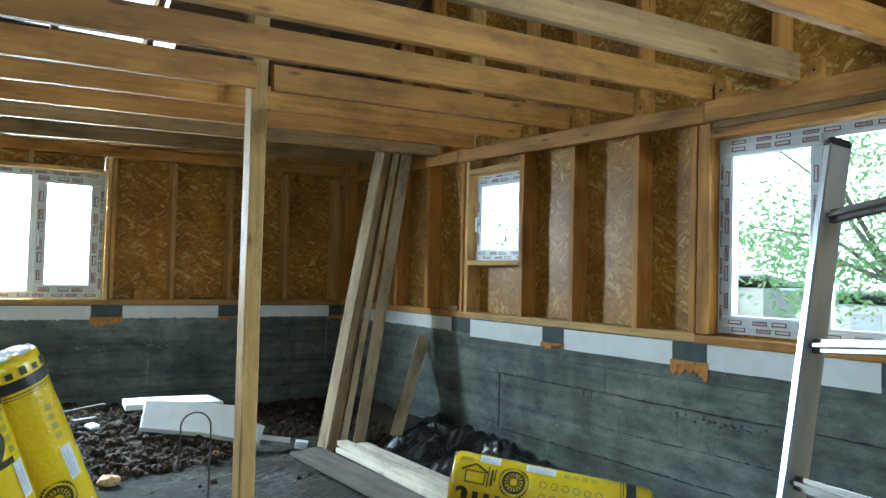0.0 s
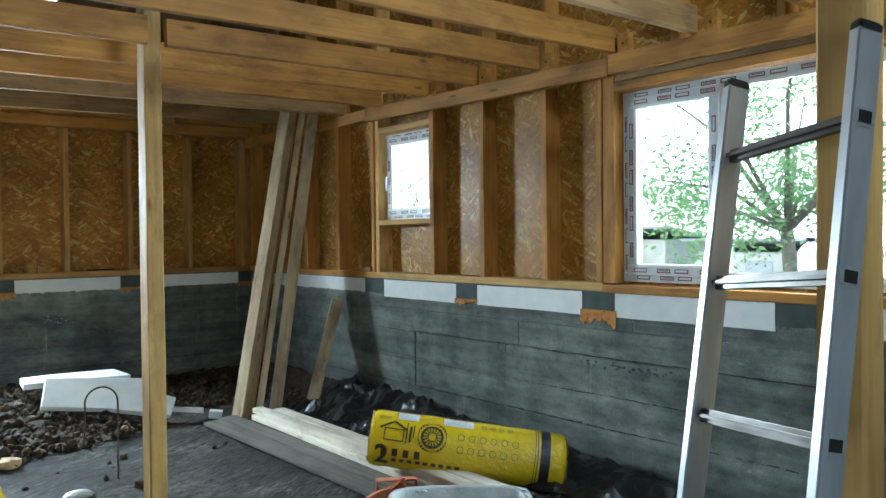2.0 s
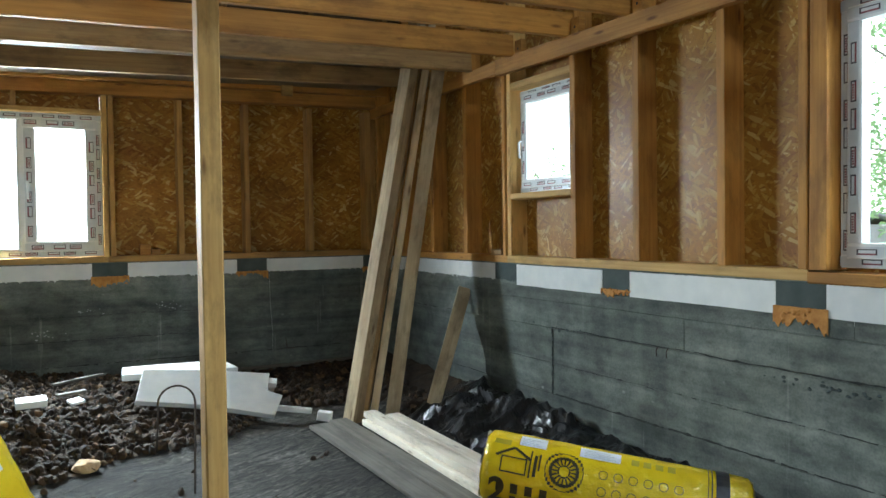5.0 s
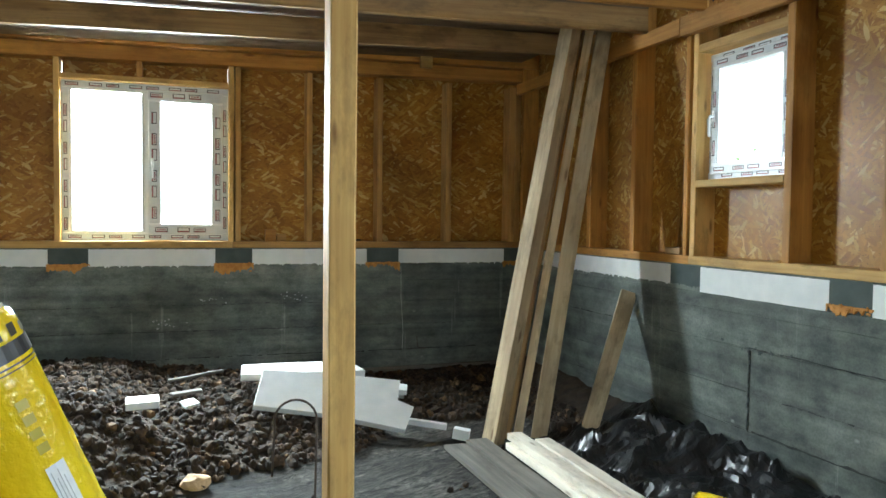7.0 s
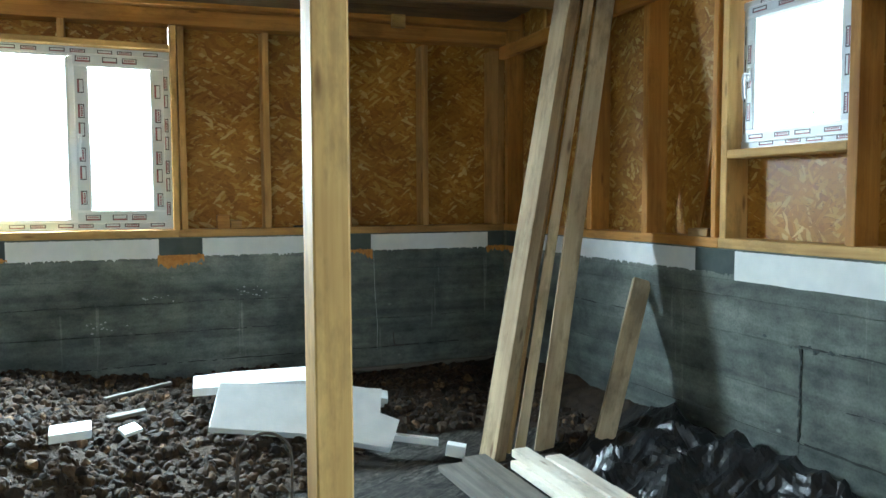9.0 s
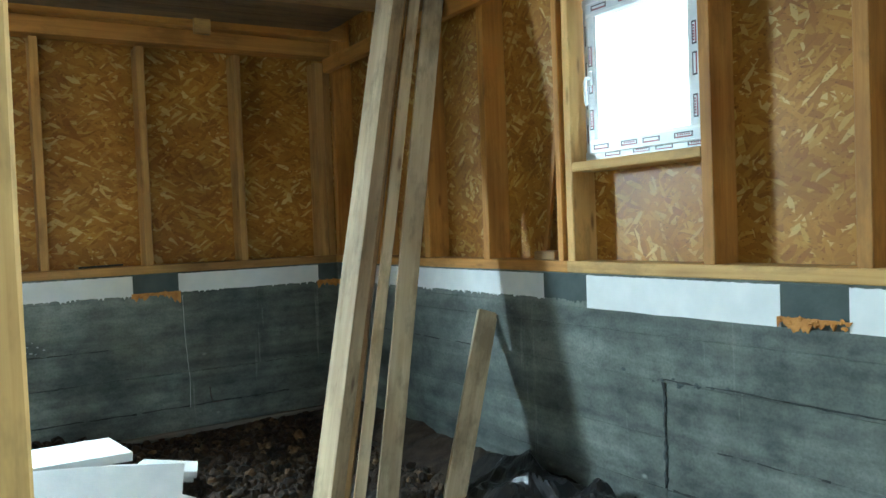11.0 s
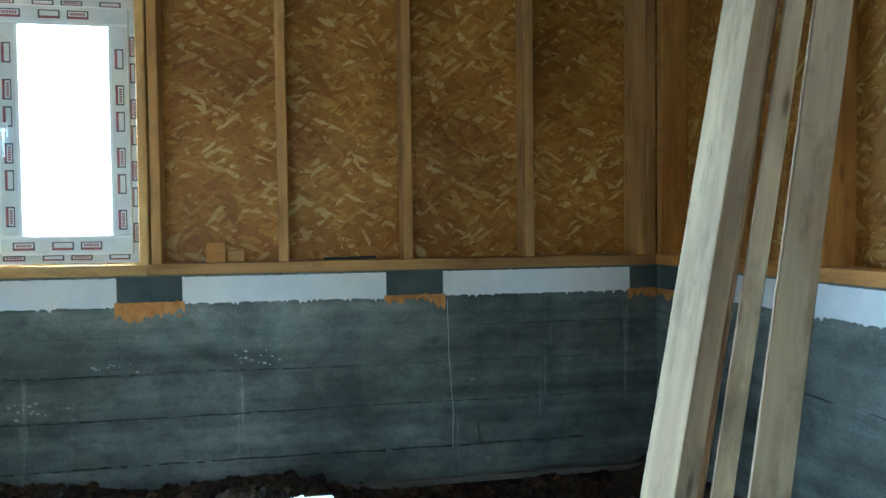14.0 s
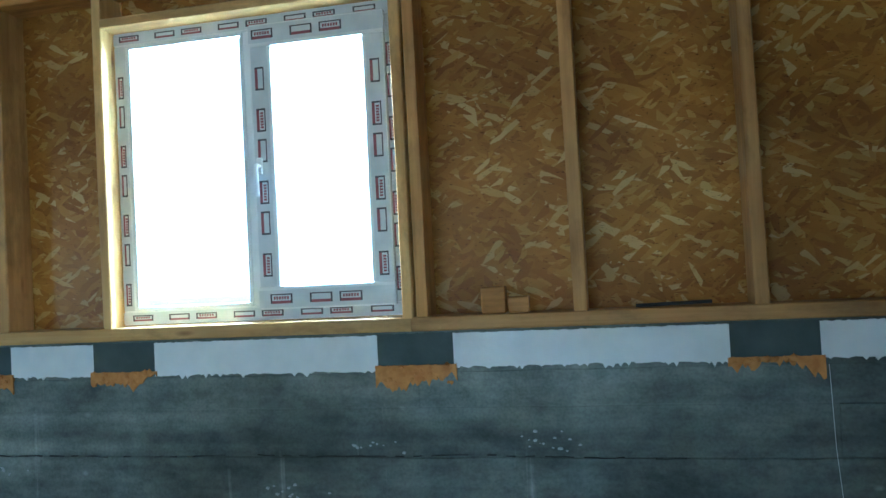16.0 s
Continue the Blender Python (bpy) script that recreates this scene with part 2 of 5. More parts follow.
def earth():
    m, n, l, b = material("trodden_earth", 0.92)
    patch = node(n, "ShaderNodeTexNoise", Scale=1.1, Detail=6.0, Roughness=0.6)
    l.new(coords(n, l, (1, 1, 1), False), patch.inputs["Vector"])
    grit = node(n, "ShaderNodeTexNoise", Scale=28.0, Detail=6.0, Roughness=0.7)
    l.new(coords(n, l, (1, 1, 1), False), grit.inputs["Vector"])
    col = ramp(n, l, patch.outputs["Fac"], [(0.38, (0.02, 0.017, 0.014)), (0.5, (0.055, 0.051, 0.045)), (0.64, (0.135, 0.13, 0.12))])
    col = mixed(n, l, "MULTIPLY", 0.9, col, ramp(n, l, grit.outputs["Fac"], [(0.3, (0.35, 0.33, 0.3)), (0.65, (1.2, 1.18, 1.15))]))
    straw = node(n, "ShaderNodeTexNoise", Scale=1.0, Detail=5.0, Roughness=0.7, Distortion=0.8)
    l.new(coords(n, l, (9, 42, 10), False, (0, 0, 35)), straw.inputs["Vector"])
    col = mixed(n, l, "MULTIPLY", 0.9, col, ramp(n, l, straw.outputs["Fac"], [(0.38, (0.1, 0.09, 0.08)), (0.47, (0.95, 0.95, 0.95)), (0.6, (1.1, 1.1, 1.1)), (0.69, (2.4, 2.35, 2.2))]))
    crack = node(n, "ShaderNodeTexNoise", Scale=1.0, Detail=8.0, Roughness=0.72, Distortion=1.6)
    l.new(coords(n, l, (3.2, 13, 4), False, (0, 0, 24)), crack.inputs["Vector"])
    col = mixed(n, l, "MULTIPLY", 0.95, col, ramp(n, l, crack.outputs["Fac"], [(0.4, (0.12, 0.11, 0.1)), (0.47, (0.75, 0.74, 0.72)), (0.58, (1.15, 1.15, 1.13)), (0.68, (1.7, 1.68, 1.6))]))
    crumbs = node(n, "ShaderNodeTexVoronoi", Scale=26.0)
    l.new(coords(n, l, (1, 1, 1), False), crumbs.inputs["Vector"])
    col = mixed(n, l, "MULTIPLY", 0.7, col, ramp(n, l, crumbs.outputs["Distance"], [(0.1, (1.35, 1.34, 1.3)), (0.5, (0.75, 0.74, 0.72))]))
    l.new(col, b.inputs["Base Color"])
    bump(n, l, b, crack.outputs["Fac"], 1.0, 0.05)
    return m


EARTH = earth()
SOIL = plain("dug_dark_soil", (0.016, 0.009, 0.004), (0.055, 0.034, 0.018), 0.95, 14, bumpy=0.8, depth=0.012)
JUG = plain("white_jug_plastic", (0.74, 0.78, 0.8), (0.82, 0.85, 0.87), 0.35, 6, bumpy=0.03)
TEAL = plain("teal_plastic", (0.05, 0.3, 0.3), (0.08, 0.38, 0.37), 0.4, 6, bumpy=0)


def clod_earth():
    m, n, l, b = material("dark_clods", 0.95)
    t = node(n, "ShaderNodeTexNoise", Scale=30.0, Detail=5.0)
    l.new(coords(n, l, (1, 1, 1)), t.inputs["Vector"])
    col = ramp(n, l, t.outputs["Fac"], [(0.3, (0.018, 0.01, 0.005)), (0.7, (0.075, 0.046, 0.024))])
    g = n.new("ShaderNodeNewGeometry")
    each = ramp(n, l, g.outputs["Random Per Island"], [(0.0, (0.25, 0.24, 0.22)), (0.6, (0.7, 0.69, 0.66)), (0.93, (1.3, 1.26, 1.2)), (1.0, (3.2, 3.2, 3.1))])
    l.new(mixed(n, l, "MULTIPLY", 1.0, col, each), b.inputs["Base Color"])
    bump(n, l, b, t.outputs["Fac"], 0.7, 0.008)
    return m


CLOD = clod_earth()


def glass():
    m, n, l, b = material("window_glass", 0.0)
    out = n["Material Output"]
    clear = n.new("ShaderNodeBsdfTransparent")
    clear.inputs[0].default_value = (0.95, 0.97, 0.96, 1)
    gloss = n.new("ShaderNodeBsdfGlossy")
    gloss.inputs["Roughness"].default_value = 0.02
    mix = n.new("ShaderNodeMixShader")
    mix.inputs[0].default_value = 0.05
    l.new(clear.outputs[0], mix.inputs[1])
    l.new(gloss.outputs[0], mix.inputs[2])
    l.new(mix.outputs[0], out.inputs[0])
    return m


GLASS = glass()


def haze():
    m, n, l, b = material("bright_hazy_sky", 1.0)
    b.inputs["Base Color"].default_value = (0.8, 0.8, 0.8, 1)
    b.inputs["Emission Color"].default_value = (1.0, 1.0, 1.0, 1)
    b.inputs["Emission Strength"].default_value = 1.6
    return m


HAZE = haze()
LEAF = plain("green_leaves", (0.14, 0.26, 0.1), (0.26, 0.42, 0.19), 0.5, 3, bumpy=0)
_n, _l = LEAF.node_tree.nodes, LEAF.node_tree.links
_t, _m = _n.new("ShaderNodeBsdfTranslucent"), _n.new("ShaderNodeMixShader")
_t.inputs[0].default_value, _m.inputs[0].default_value = (0.42, 0.6, 0.3, 1), 0.6
_l.new(_n["Principled BSDF"].outputs[0], _m.inputs[1])
_l.new(_t.outputs[0], _m.inputs[2])
_l.new(_m.outputs[0], _n["Material Output"].inputs[0])
BARK = plain("grey_bark", (0.2, 0.18, 0.15), (0.32, 0.29, 0.25), 0.9, 14, bumpy=0.6, depth=0.02)
YARD = plain("dry_yard_ground", (0.25, 0.24, 0.19), (0.42, 0.4, 0.34), 0.95, 0.8, bumpy=0.3, depth=0.02)
RENDERED = plain("weathered_planks", (0.42, 0.4, 0.36), (0.56, 0.54, 0.5), 0.9, 2)
SLATE = plain("grey_roof_sheet", (0.3, 0.31, 0.33), (0.42, 0.43, 0.45), 0.7, 3)


# ---- building helpers ----
PLACE = {}


def empty(name, at=(0, 0, 0), turn=0):
    ob = new(name)
    ob.empty_display_size = 0.1
    ob.matrix_basis = pose(*at, 0, 0, turn)
    PLACE[ob] = ob.matrix_basis.copy()
    return ob


def link(name, data, mat, parent=None, m=Matrix(), label=""):
    """Links mesh data as one object at the world pose m, under its parent."""
    ob = new(name, data)
    if mat is not None and not data.materials:
        data.materials.append(mat)
    PLACE[ob] = m.copy()
    if parent is not None:
        ob.parent = parent
        ob.matrix_basis = PLACE[parent].inverted() @ m
    else:
        ob.matrix_basis = m
    return tagged(ob, label)


def data_of(name, bm, smooth=False):
    bmesh.ops.recalc_face_normals(bm, faces=bm.faces)
    me = bpy.data.meshes.new(name)
    bm.to_mesh(me)
    bm.free()
    if smooth:
        me.polygons.foreach_set("use_smooth", [True] * len(me.polygons))
    return me


def part(name, bm, mat, parent=None, label="", m=Matrix(), smooth=False):
    return link(name, data_of(name, bm, smooth), mat, parent, m, label)


def box_into(bm, lo, hi, m=Matrix()):
    vs = [bm.verts.new(m @ Vector((x, y, z))) for x in (lo[0], hi[0]) for y in (lo[1], hi[1]) for z in (lo[2], hi[2])]
    for f in ((0, 1, 3, 2), (4, 6, 7, 5), (0, 4, 5, 1), (2, 3, 7, 6), (0, 2, 6, 4), (1, 5, 7, 3)):
        bm.faces.new([vs[i] for i in f])


def box(name, lo, hi, mat, parent=None, label="", bevel=0.0, m=Matrix()):
    bm = bmesh.new()
    box_into(bm, lo, hi)
    if bevel:
        bmesh.ops.bevel(bm, geom=bm.edges, offset=bevel, segments=1, affect="EDGES")
    return part(name, bm, mat, parent, label, m)


BOARDS = {}


def board(name, a, b, w, h, mat, parent=None, label="", up=(0, 0, 1), wane=0.004):
    """A sawn board from a to b along its middle, w wide across and h high towards up, with eased edges."""
    a, b = Vector(a), Vector(b)
    length = (b - a).length
    key = (round(length, 3), round(w, 4), round(h, 4), mat.name)
    if key not in BOARDS:
        bm = bmesh.new()
        cuts = max(1, int(length / 0.5))
        rng = random.Random(str(key))
        rings = []
        for i in range(cuts + 1):
            x = -length / 2 + length * i / cuts
            dy, dz = rng.uniform(-0.0015, 0.0015), rng.uniform(-0.0015, 0.0015)
            ring = []
            for sy, sz in ((-1, -1), (1, -1), (1, 1), (-1, 1)):
                e = wane * rng.uniform(0.6, 1.5)
                y, z = sy * w / 2 + dy, sz * h / 2 + dz
                p, q = (x, y - sy * e, z), (x, y, z - sz * e)
                ring += [q, p] if sy * sz > 0 else [p, q]
            rings.append([bm.verts.new(v) for v in ring])
        for r, s in zip(rings, rings[1:]):
            for i in range(8):
                bm.faces.new((r[i], r[(i + 1) % 8], s[(i + 1) % 8], s[i]))
        bm.faces.new(rings[0][::-1])
        bm.faces.new(rings[-1])
        BOARDS[key] = data_of(name, bm)
    x = (b - a).normalized()
    y = Vector(up).cross(x).normalized()
    z = x.cross(y)
    m = Matrix((x, y, z)).transposed().to_4x4()
    m.translation = (a + b) / 2
    return link(name, BOARDS[key], mat, parent, m, label)


def ragged_strip(length, height, depth, seed, rough=0.012):
    """A strip in x and z, top edge straight at z = 0, lower edge torn; the back at y = 0, the face at y = -depth."""
    rng = random.Random(seed)
    bm = bmesh.new()
    n = max(6, int(length / 0.009))
    top, low, tb, lb = [], [], [], []
    drop = 0.0
    for i in range(n + 1):
        x = length * i / n
        drop = 0.85 * drop + rng.uniform(-rough, rough) * 0.6
        spike = rng.random() ** 7 * 0.018
        z = -height + drop - spike
        t = rng.uniform(-0.002, 0.002)
        top.append(bm.verts.new((x, -depth, t)))
        low.append(bm.verts.new((x, -depth, z)))
        tb.append(bm.verts.new((x, 0, t)))
        lb.append(bm.verts.new((x, 0, z)))
    for i in range(n):
        bm.faces.new((top[i], low[i], low[i + 1], top[i + 1]))
        bm.faces.new((low[i], lb[i], lb[i + 1], low[i + 1]))
        bm.faces.new((top[i], top[i + 1], tb[i + 1], tb[i]))
    bm.faces.new((top[0], tb[0], lb[0], low[0]))
    bm.faces.new((top[-1], low[-1], lb[-1], tb[-1]))
    return bm


def blob(bm, at, r, rng, squash=(1, 1, 1), sub=1, rough=0.3):
    geo = bmesh.ops.create_icosphere(bm, subdivisions=sub, radius=1.0)
    for v in geo["verts"]:
        v.co = Vector((v.co.x * squash[0], v.co.y * squash[1], v.co.z * squash[2])) * r * (1 + rng.uniform(-rough, rough)) + Vector(at)


def tube(points, radius, seg=8):
    """A round bar through the points."""
    bm = bmesh.new()
    rings = []
    pts = [Vector(p) for p in points]
    for i, p in enumerate(pts):
        d = (pts[min(i + 1, len(pts) - 1)] - pts[max(i - 1, 0)]).normalized()
        u = d.orthogonal().normalized() if not rings else (side - d * side.dot(d)).normalized()
        side, v = u, d.cross(u)
        rad = radius[i] if isinstance(radius, (list, tuple)) else radius
        rings.append([bm.verts.new(p + rad * (math.cos(a) * u + math.sin(a) * v)) for a in [2 * math.pi * k / seg for k in range(seg)]])
    for r, s in zip(rings, rings[1:]):
        for k in range(seg):
            bm.faces.new((r[k], r[(k + 1) % seg], s[(k + 1) % seg], s[k]))
    bm.faces.new(rings[0][::-1])
    bm.faces.new(rings[-1])
    return bm
# ---- setting ----
XR, YB = 4.03, 8.2          # inner faces of the right and back walls
XL, YF = -3.4, -2.8         # inner faces of the two walls that close the room
SILL0, SILL1 = 1.235, 1.29  # underside and top of the sill timber
DEPTH = 0.15                # stud depth
PLATE = 2.72                # underside of the upper plate
RZ, RY, SLOPE = 3.0, 8.75, 0.62     # height at the eaves, their line, and the rise per metre


def roof_z(y):
    return RZ + (RY - y) * SLOPE if y > 2.7 else RZ + (RY - 2.7) * SLOPE - (2.7 - y) * SLOPE


def ground_height(x, y):
    edge = 5.95 + 0.65 * min(1, max(0, x - 1.7))
    h = (0.24 - 0.11 * min(1, max(0, (x - 1.9) / 0.5))) * min(1, max(0, (y - edge) / 1.1)) ** 0.8
    h = max(h, 0.34 * min(1, max(0, (y - 5.6) / 1.0)) * min(1, max(0, (1.5 - x) / 0.9)))
    h = max(h, (0.05 + 0.17 * min(1, max(0, (y - 2.4) / 3.0))) * min(1, max(0, (x - 3.3) / 0.7)))
    rough = 0.35 + 0.65 * min(1, h / 0.15)
    p = Vector((x, y, 0))
    return h + rough * (0.05 * noise.noise(p * 1.7) + 0.022 * noise.noise(p * 5.1) + 0.013 * noise.noise(p * 13.0))


def make_floor():
    x0, x1, y0, y1, step = XL - 0.1, XR + 0.1, YF - 0.1, YB + 0.1, 0.05
    nx, ny = int((x1 - x0) / step), int((y1 - y0) / step)
    verts = [(x0 + (x1 - x0) * i / nx, y0 + (y1 - y0) * j / ny) for j in range(ny + 1) for i in range(nx + 1)]
    verts = [(x, y, ground_height(x, y)) for x, y in verts]
    faces = [(j * (nx + 1) + i, j * (nx + 1) + i + 1, (j + 1) * (nx + 1) + i + 1, (j + 1) * (nx + 1) + i) for j in range(ny) for i in range(nx)]
    dug = [f for f in faces if verts[f[0]][1] > 5.6 and verts[f[0]][2] + 0.03 * noise.noise(Vector(verts[f[0]]) * 3) > 0.045 and (verts[f[0]][0] < 3.3 or verts[f[0]][1] > 6.3)]
    heap = bpy.data.meshes.new("earth_mound")
    heap.from_pydata([(x, y, z + 0.006) for x, y, z in verts], [], dug)
    tagged(link("earth_mound", heap, SOIL), "dark dug soil heaped along the foot of the wall", "ground", kind="structure")
    me = bpy.data.meshes.new("floor")
    me.from_pydata(verts, [], faces)
    me.polygons.foreach_set("use_smooth", [True] * len(me.polygons))
    return tagged(link("floor", me, EARTH), "bare trodden earth floor of a building site", "floor", kind="structure")


floor = make_floor()


def wall_with_gaps(name, axis, at, thick, lo, hi, z0, z1, mat):
    bm = bmesh.new()
    if axis == "x":
        box_into(bm, (at, lo, z0), (at + thick, hi, z1))
    else:
        box_into(bm, (lo, at, z0), (hi, at + thick, z1))
    return tagged(part(name, bm, mat), kind="structure")


# concrete plinth walls
wall_east = tagged(wall_with_gaps("wall_east", "x", XR, 0.3, YF - 0.3, YB + 0.3, -0.4, SILL0, CONCRETE), "grey board-marked concrete plinth wall", "wall")
wall_north = tagged(wall_with_gaps("wall_north", "y", YB, 0.3, XL - 0.3, XR, -0.4, SILL0, CONCRETE), "dark grey board-marked concrete plinth wall", "wall")
# the hole in this unseen wall is added for the side fill
wall_west = tagged(part("wall_west", bmesh.new(), CONCRETE), "plain grey concrete wall with an added unseen opening", "wall", kind="structure")
bm = bmesh.new()
for lo, hi in (((XL - 0.3, YF - 0.3, -0.4), (XL, 3.1, 2.9)), ((XL - 0.3, 4.7, -0.4), (XL, YB, 2.9)), ((XL - 0.3, 3.1, -0.4), (XL, 4.7, 0.75)), ((XL - 0.3, 3.1, 2.15), (XL, 4.7, 2.9))):
    box_into(bm, lo, hi)
bm.to_mesh(wall_west.data)
bm.free()
# the unseen doorway is added to let in the front fill
wall_south = tagged(part("wall_south", bmesh.new(), CONCRETE), "plain grey concrete wall with an added unseen doorway", "wall", kind="structure")
bm = bmesh.new()
box_into(bm, (XL, YF - 0.3, -0.4), (-1.5, YF, 3.3))
box_into(bm, (-0.1, YF - 0.3, -0.4), (XR, YF, 3.3))
box_into(bm, (-1.5, YF - 0.3, 2.1), (-0.1, YF, 3.3))
bm.to_mesh(wall_south.data)
bm.free()


def formwork_lines(parent, axis, levels, lo, hi):
    """Thin fins of cement that squeezed out between the shuttering boards."""
    rng = random.Random(axis)
    for z in levels:
        bm = bmesh.new()
        n, prev = int((hi - lo) / 0.12), None
        for i in range(n + 1):
            u = lo + (hi - lo) * i / n
            zz, d, t = z + rng.uniform(-0.003, 0.003), rng.uniform(0.001, 0.006), rng.uniform(0.003, 0.007)
            ring = [(-0.002, zz - t), (-d - 0.002, zz), (-0.002, zz + t)]
            ring = [bm.verts.new((XR + q, u, w) if axis == "x" else (u, YB + q, w)) for q, w in ring]
            if prev and rng.random() < 0.85:
                for k in range(2):
                    bm.faces.new((prev[k], prev[k + 1], ring[k + 1], ring[k]))
            prev = ring
        part("formwork_fin", bm, CONCRETE, parent)


formwork_lines(wall_north, "y", (0.33, 0.56, 0.76), XL, XR)
formwork_lines(wall_east, "x", (0.34, 0.55, 0.79, 0.98), YF, YB)


def board_marks(parent, axis, rows, lo, hi, seed):
    """The face as the shuttering left it: each board a shallow slab, a few millimetres proud of the next."""
    rng = random.Random(seed)
    for z0, z1, cuts in rows:
        u = lo
        for v in cuts + [hi]:
            d = rng.uniform(0.001, 0.0075)
            p = [(u + 0.001, z0 + 0.0015), (v - 0.001, z0 + 0.0015), (v - 0.001, z1 - 0.0015), (u + 0.001, z1 - 0.0015)]
            bm = bmesh.new()
            n = max(2, int((v - u) / 0.15))
            back, low, high = [], [], []
            for k in range(n + 1):
                q = p[0][0] + (p[1][0] - p[0][0]) * k / n
                e0, e1 = rng.uniform(0, 0.005), rng.uniform(0, 0.005)
                for store, off, z in ((back, 0.004, z0), (low, -d, z0 + 0.0015 + e0), (high, -d, z1 - 0.0015 - e1)):
                    store.append(bm.verts.new((XR + off, q, z) if axis == "x" else (q, YB + off, z)))
            top = [bm.verts.new((XR + 0.004, w.co.y, z1) if axis == "x" else (w.co.x, YB + 0.004, z1)) for w in high]
            for k in range(n):
                bm.faces.new((back[k], back[k + 1], low[k + 1], low[k]))
                bm.faces.new((low[k], low[k + 1], high[k + 1], high[k]))
                bm.faces.new((high[k], high[k + 1], top[k + 1], top[k]))
            bm.faces.new((back[0], low[0], high[0], top[0]))
            bm.faces.new((back[-1], low[-1], high[-1], top[-1]))
            part("concrete_board_mark", bm, CONCRETE, parent)
            u = v


board_marks(wall_east, "x", [(-0.1, 0.335, [0.9, 3.4, 5.12, 6.9]), (0.335, 0.55, [1.6, 5.12]), (0.55, 0.80, [2.4, 5.12, 7.3]), (0.80, 0.985, [0.4, 3.9]), (0.985, 1.075, [2.9, 5.6])], YF, YB, 3)
board_marks(wall_north, "y", [(-0.1, 0.33, [-1.0, 3.03]), (0.33, 0.56, [-2.0, 1.1]), (0.56, 0.765, [0.2, 2.6]), (0.765, 0.95, [-0.8, 2.9]), (0.95, 1.085, [1.45])], XL, XR, 4)


def board_joint(parent, axis, a, b, r, seed, gaps=0.12):
    """A dark ragged strip painted as a board step's shadow, from a to b as (along, height)."""
    rng = random.Random(seed)
    bm = bmesh.new()
    n, prev, q = max(6, int(math.hypot(b[0] - a[0], b[1] - a[1]) / 0.035)), None, 0.0
    du, dz = b[0] - a[0], b[1] - a[1]
    side = Vector((-dz, du)).normalized()
    for i in range(n + 1):
        f = i / n
        q = 0.75 * q + rng.uniform(-0.003, 0.003)
        t = r * rng.uniform(0.35, 1.5) * (2.0 if rng.random() < 0.06 else 1.0)
        ring = []
        for s, d in ((-t, 0.004), (-t * 0.6, -0.0095), (t * 0.6, -0.0095), (t, 0.004)):
            u, z = a[0] + du * f + side.x * (q + s), a[1] + dz * f + side.y * (q + s)
            ring.append(bm.verts.new((XR + d, u, z) if axis == "x" else (u, YB + d, z)))
        if prev and rng.random() > gaps:
            for k in range(3):
                bm.faces.new((prev[k], prev[k + 1], ring[k + 1], ring[k]))
        prev = ring
    part("board_joint", bm, SHADE_BARK, parent, "dark ragged strip painted as the shadow of a board-mark step")


board_joint(wall_east, "x", (5.12, 0.8), (YF, 0.8), 0.0032, 1, 0.03)
board_joint(wall_east, "x", (5.12, 0.79), (5.12, 0.34), 0.0055, 2, 0.1)
board_joint(wall_east, "x", (5.12, 0.338), (3.2, 0.336), 0.0055, 3, 0.1)
board_joint(wall_east, "x", (3.2, 0.336), (0.3, 0.336), 0.003, 4, 0.3)
board_joint(wall_east, "x", (4.9, 0.55), (0.4, 0.552), 0.0022, 5, 0.5)
board_joint(wall_east, "x", (7.6, 0.8), (6.4, 0.8), 0.002, 6, 0.4)
board_joint(wall_north, "y", (XL, 0.56), (2.1, 0.558), 0.0032, 7, 0.2)
board_joint(wall_north, "y", (2.1, 0.562), (3.9, 0.56), 0.0018, 8, 0.5)
board_joint(wall_north, "y", (XL, 0.766), (2.4, 0.766), 0.0022, 9, 0.35)
board_joint(wall_north, "y", (XL, 0.332), (3.6, 0.33), 0.004, 10, 0.15)
# open joint, chips and pulled wires in the east wall
rng = random.Random(12)
bm = bmesh.new()
for k in range(26):
    blob(bm, (XR - 0.006, 5.12 + rng.uniform(-0.008, 0.008), 0.36 + 0.43 * k / 26), rng.uniform(0.004, 0.011), rng, (0.5, 0.7, 1.8))
part("dark_joint", bm, MORTAR, wall_east, "dark open vertical joint")
for y0, z0, n in ((2.95, 0.745, 34), (5.05, 0.8, 14), (1.35, 0.43, 16)):
    bm = bmesh.new()
    for k in range(n):
        blob(bm, (XR - 0.005, y0 + rng.gauss(0, 0.16), z0 + rng.gauss(0, 0.012)), rng.uniform(0.004, 0.012), rng, (0.6, 1.3, 0.8))
    part("honeycomb_patch", bm, MORTAR, wall_east, "rough honeycombed concrete")
for y0 in (4.02, 4.10):
    part("tie_wire", tube([(XR - 0.004, y0, 0.80), (XR - 0.03, y0 - 0.01, 0.785), (XR - 0.035, y0 - 0.02, 0.75)], 0.003, 5), IRON, wall_east)
part("tie_wire", tube([(3.03, YB - 0.012, 0.44), (3.035, YB - 0.02, 0.36), (3.05, YB - 0.012, 0.33), (3.12, YB - 0.01, 0.33)], 0.004, 5), IRON, wall_north)
for x0, z0, n in ((1.93, 0.83, 14), (0.9, 0.62, 16), (1.25, 0.8, 9), (-0.4, 0.7, 10)):
    bm = bmesh.new()
    for k in range(n):
        blob(bm, (x0 + rng.gauss(0, 0.07), YB - 0.005, z0 + rng.gauss(0, 0.02)), rng.uniform(0.003, 0.009), rng, (1.3, 0.5, 0.8))
    part("cement_splash", bm, PAPER_GREY, wall_north, "pale cement splashes")
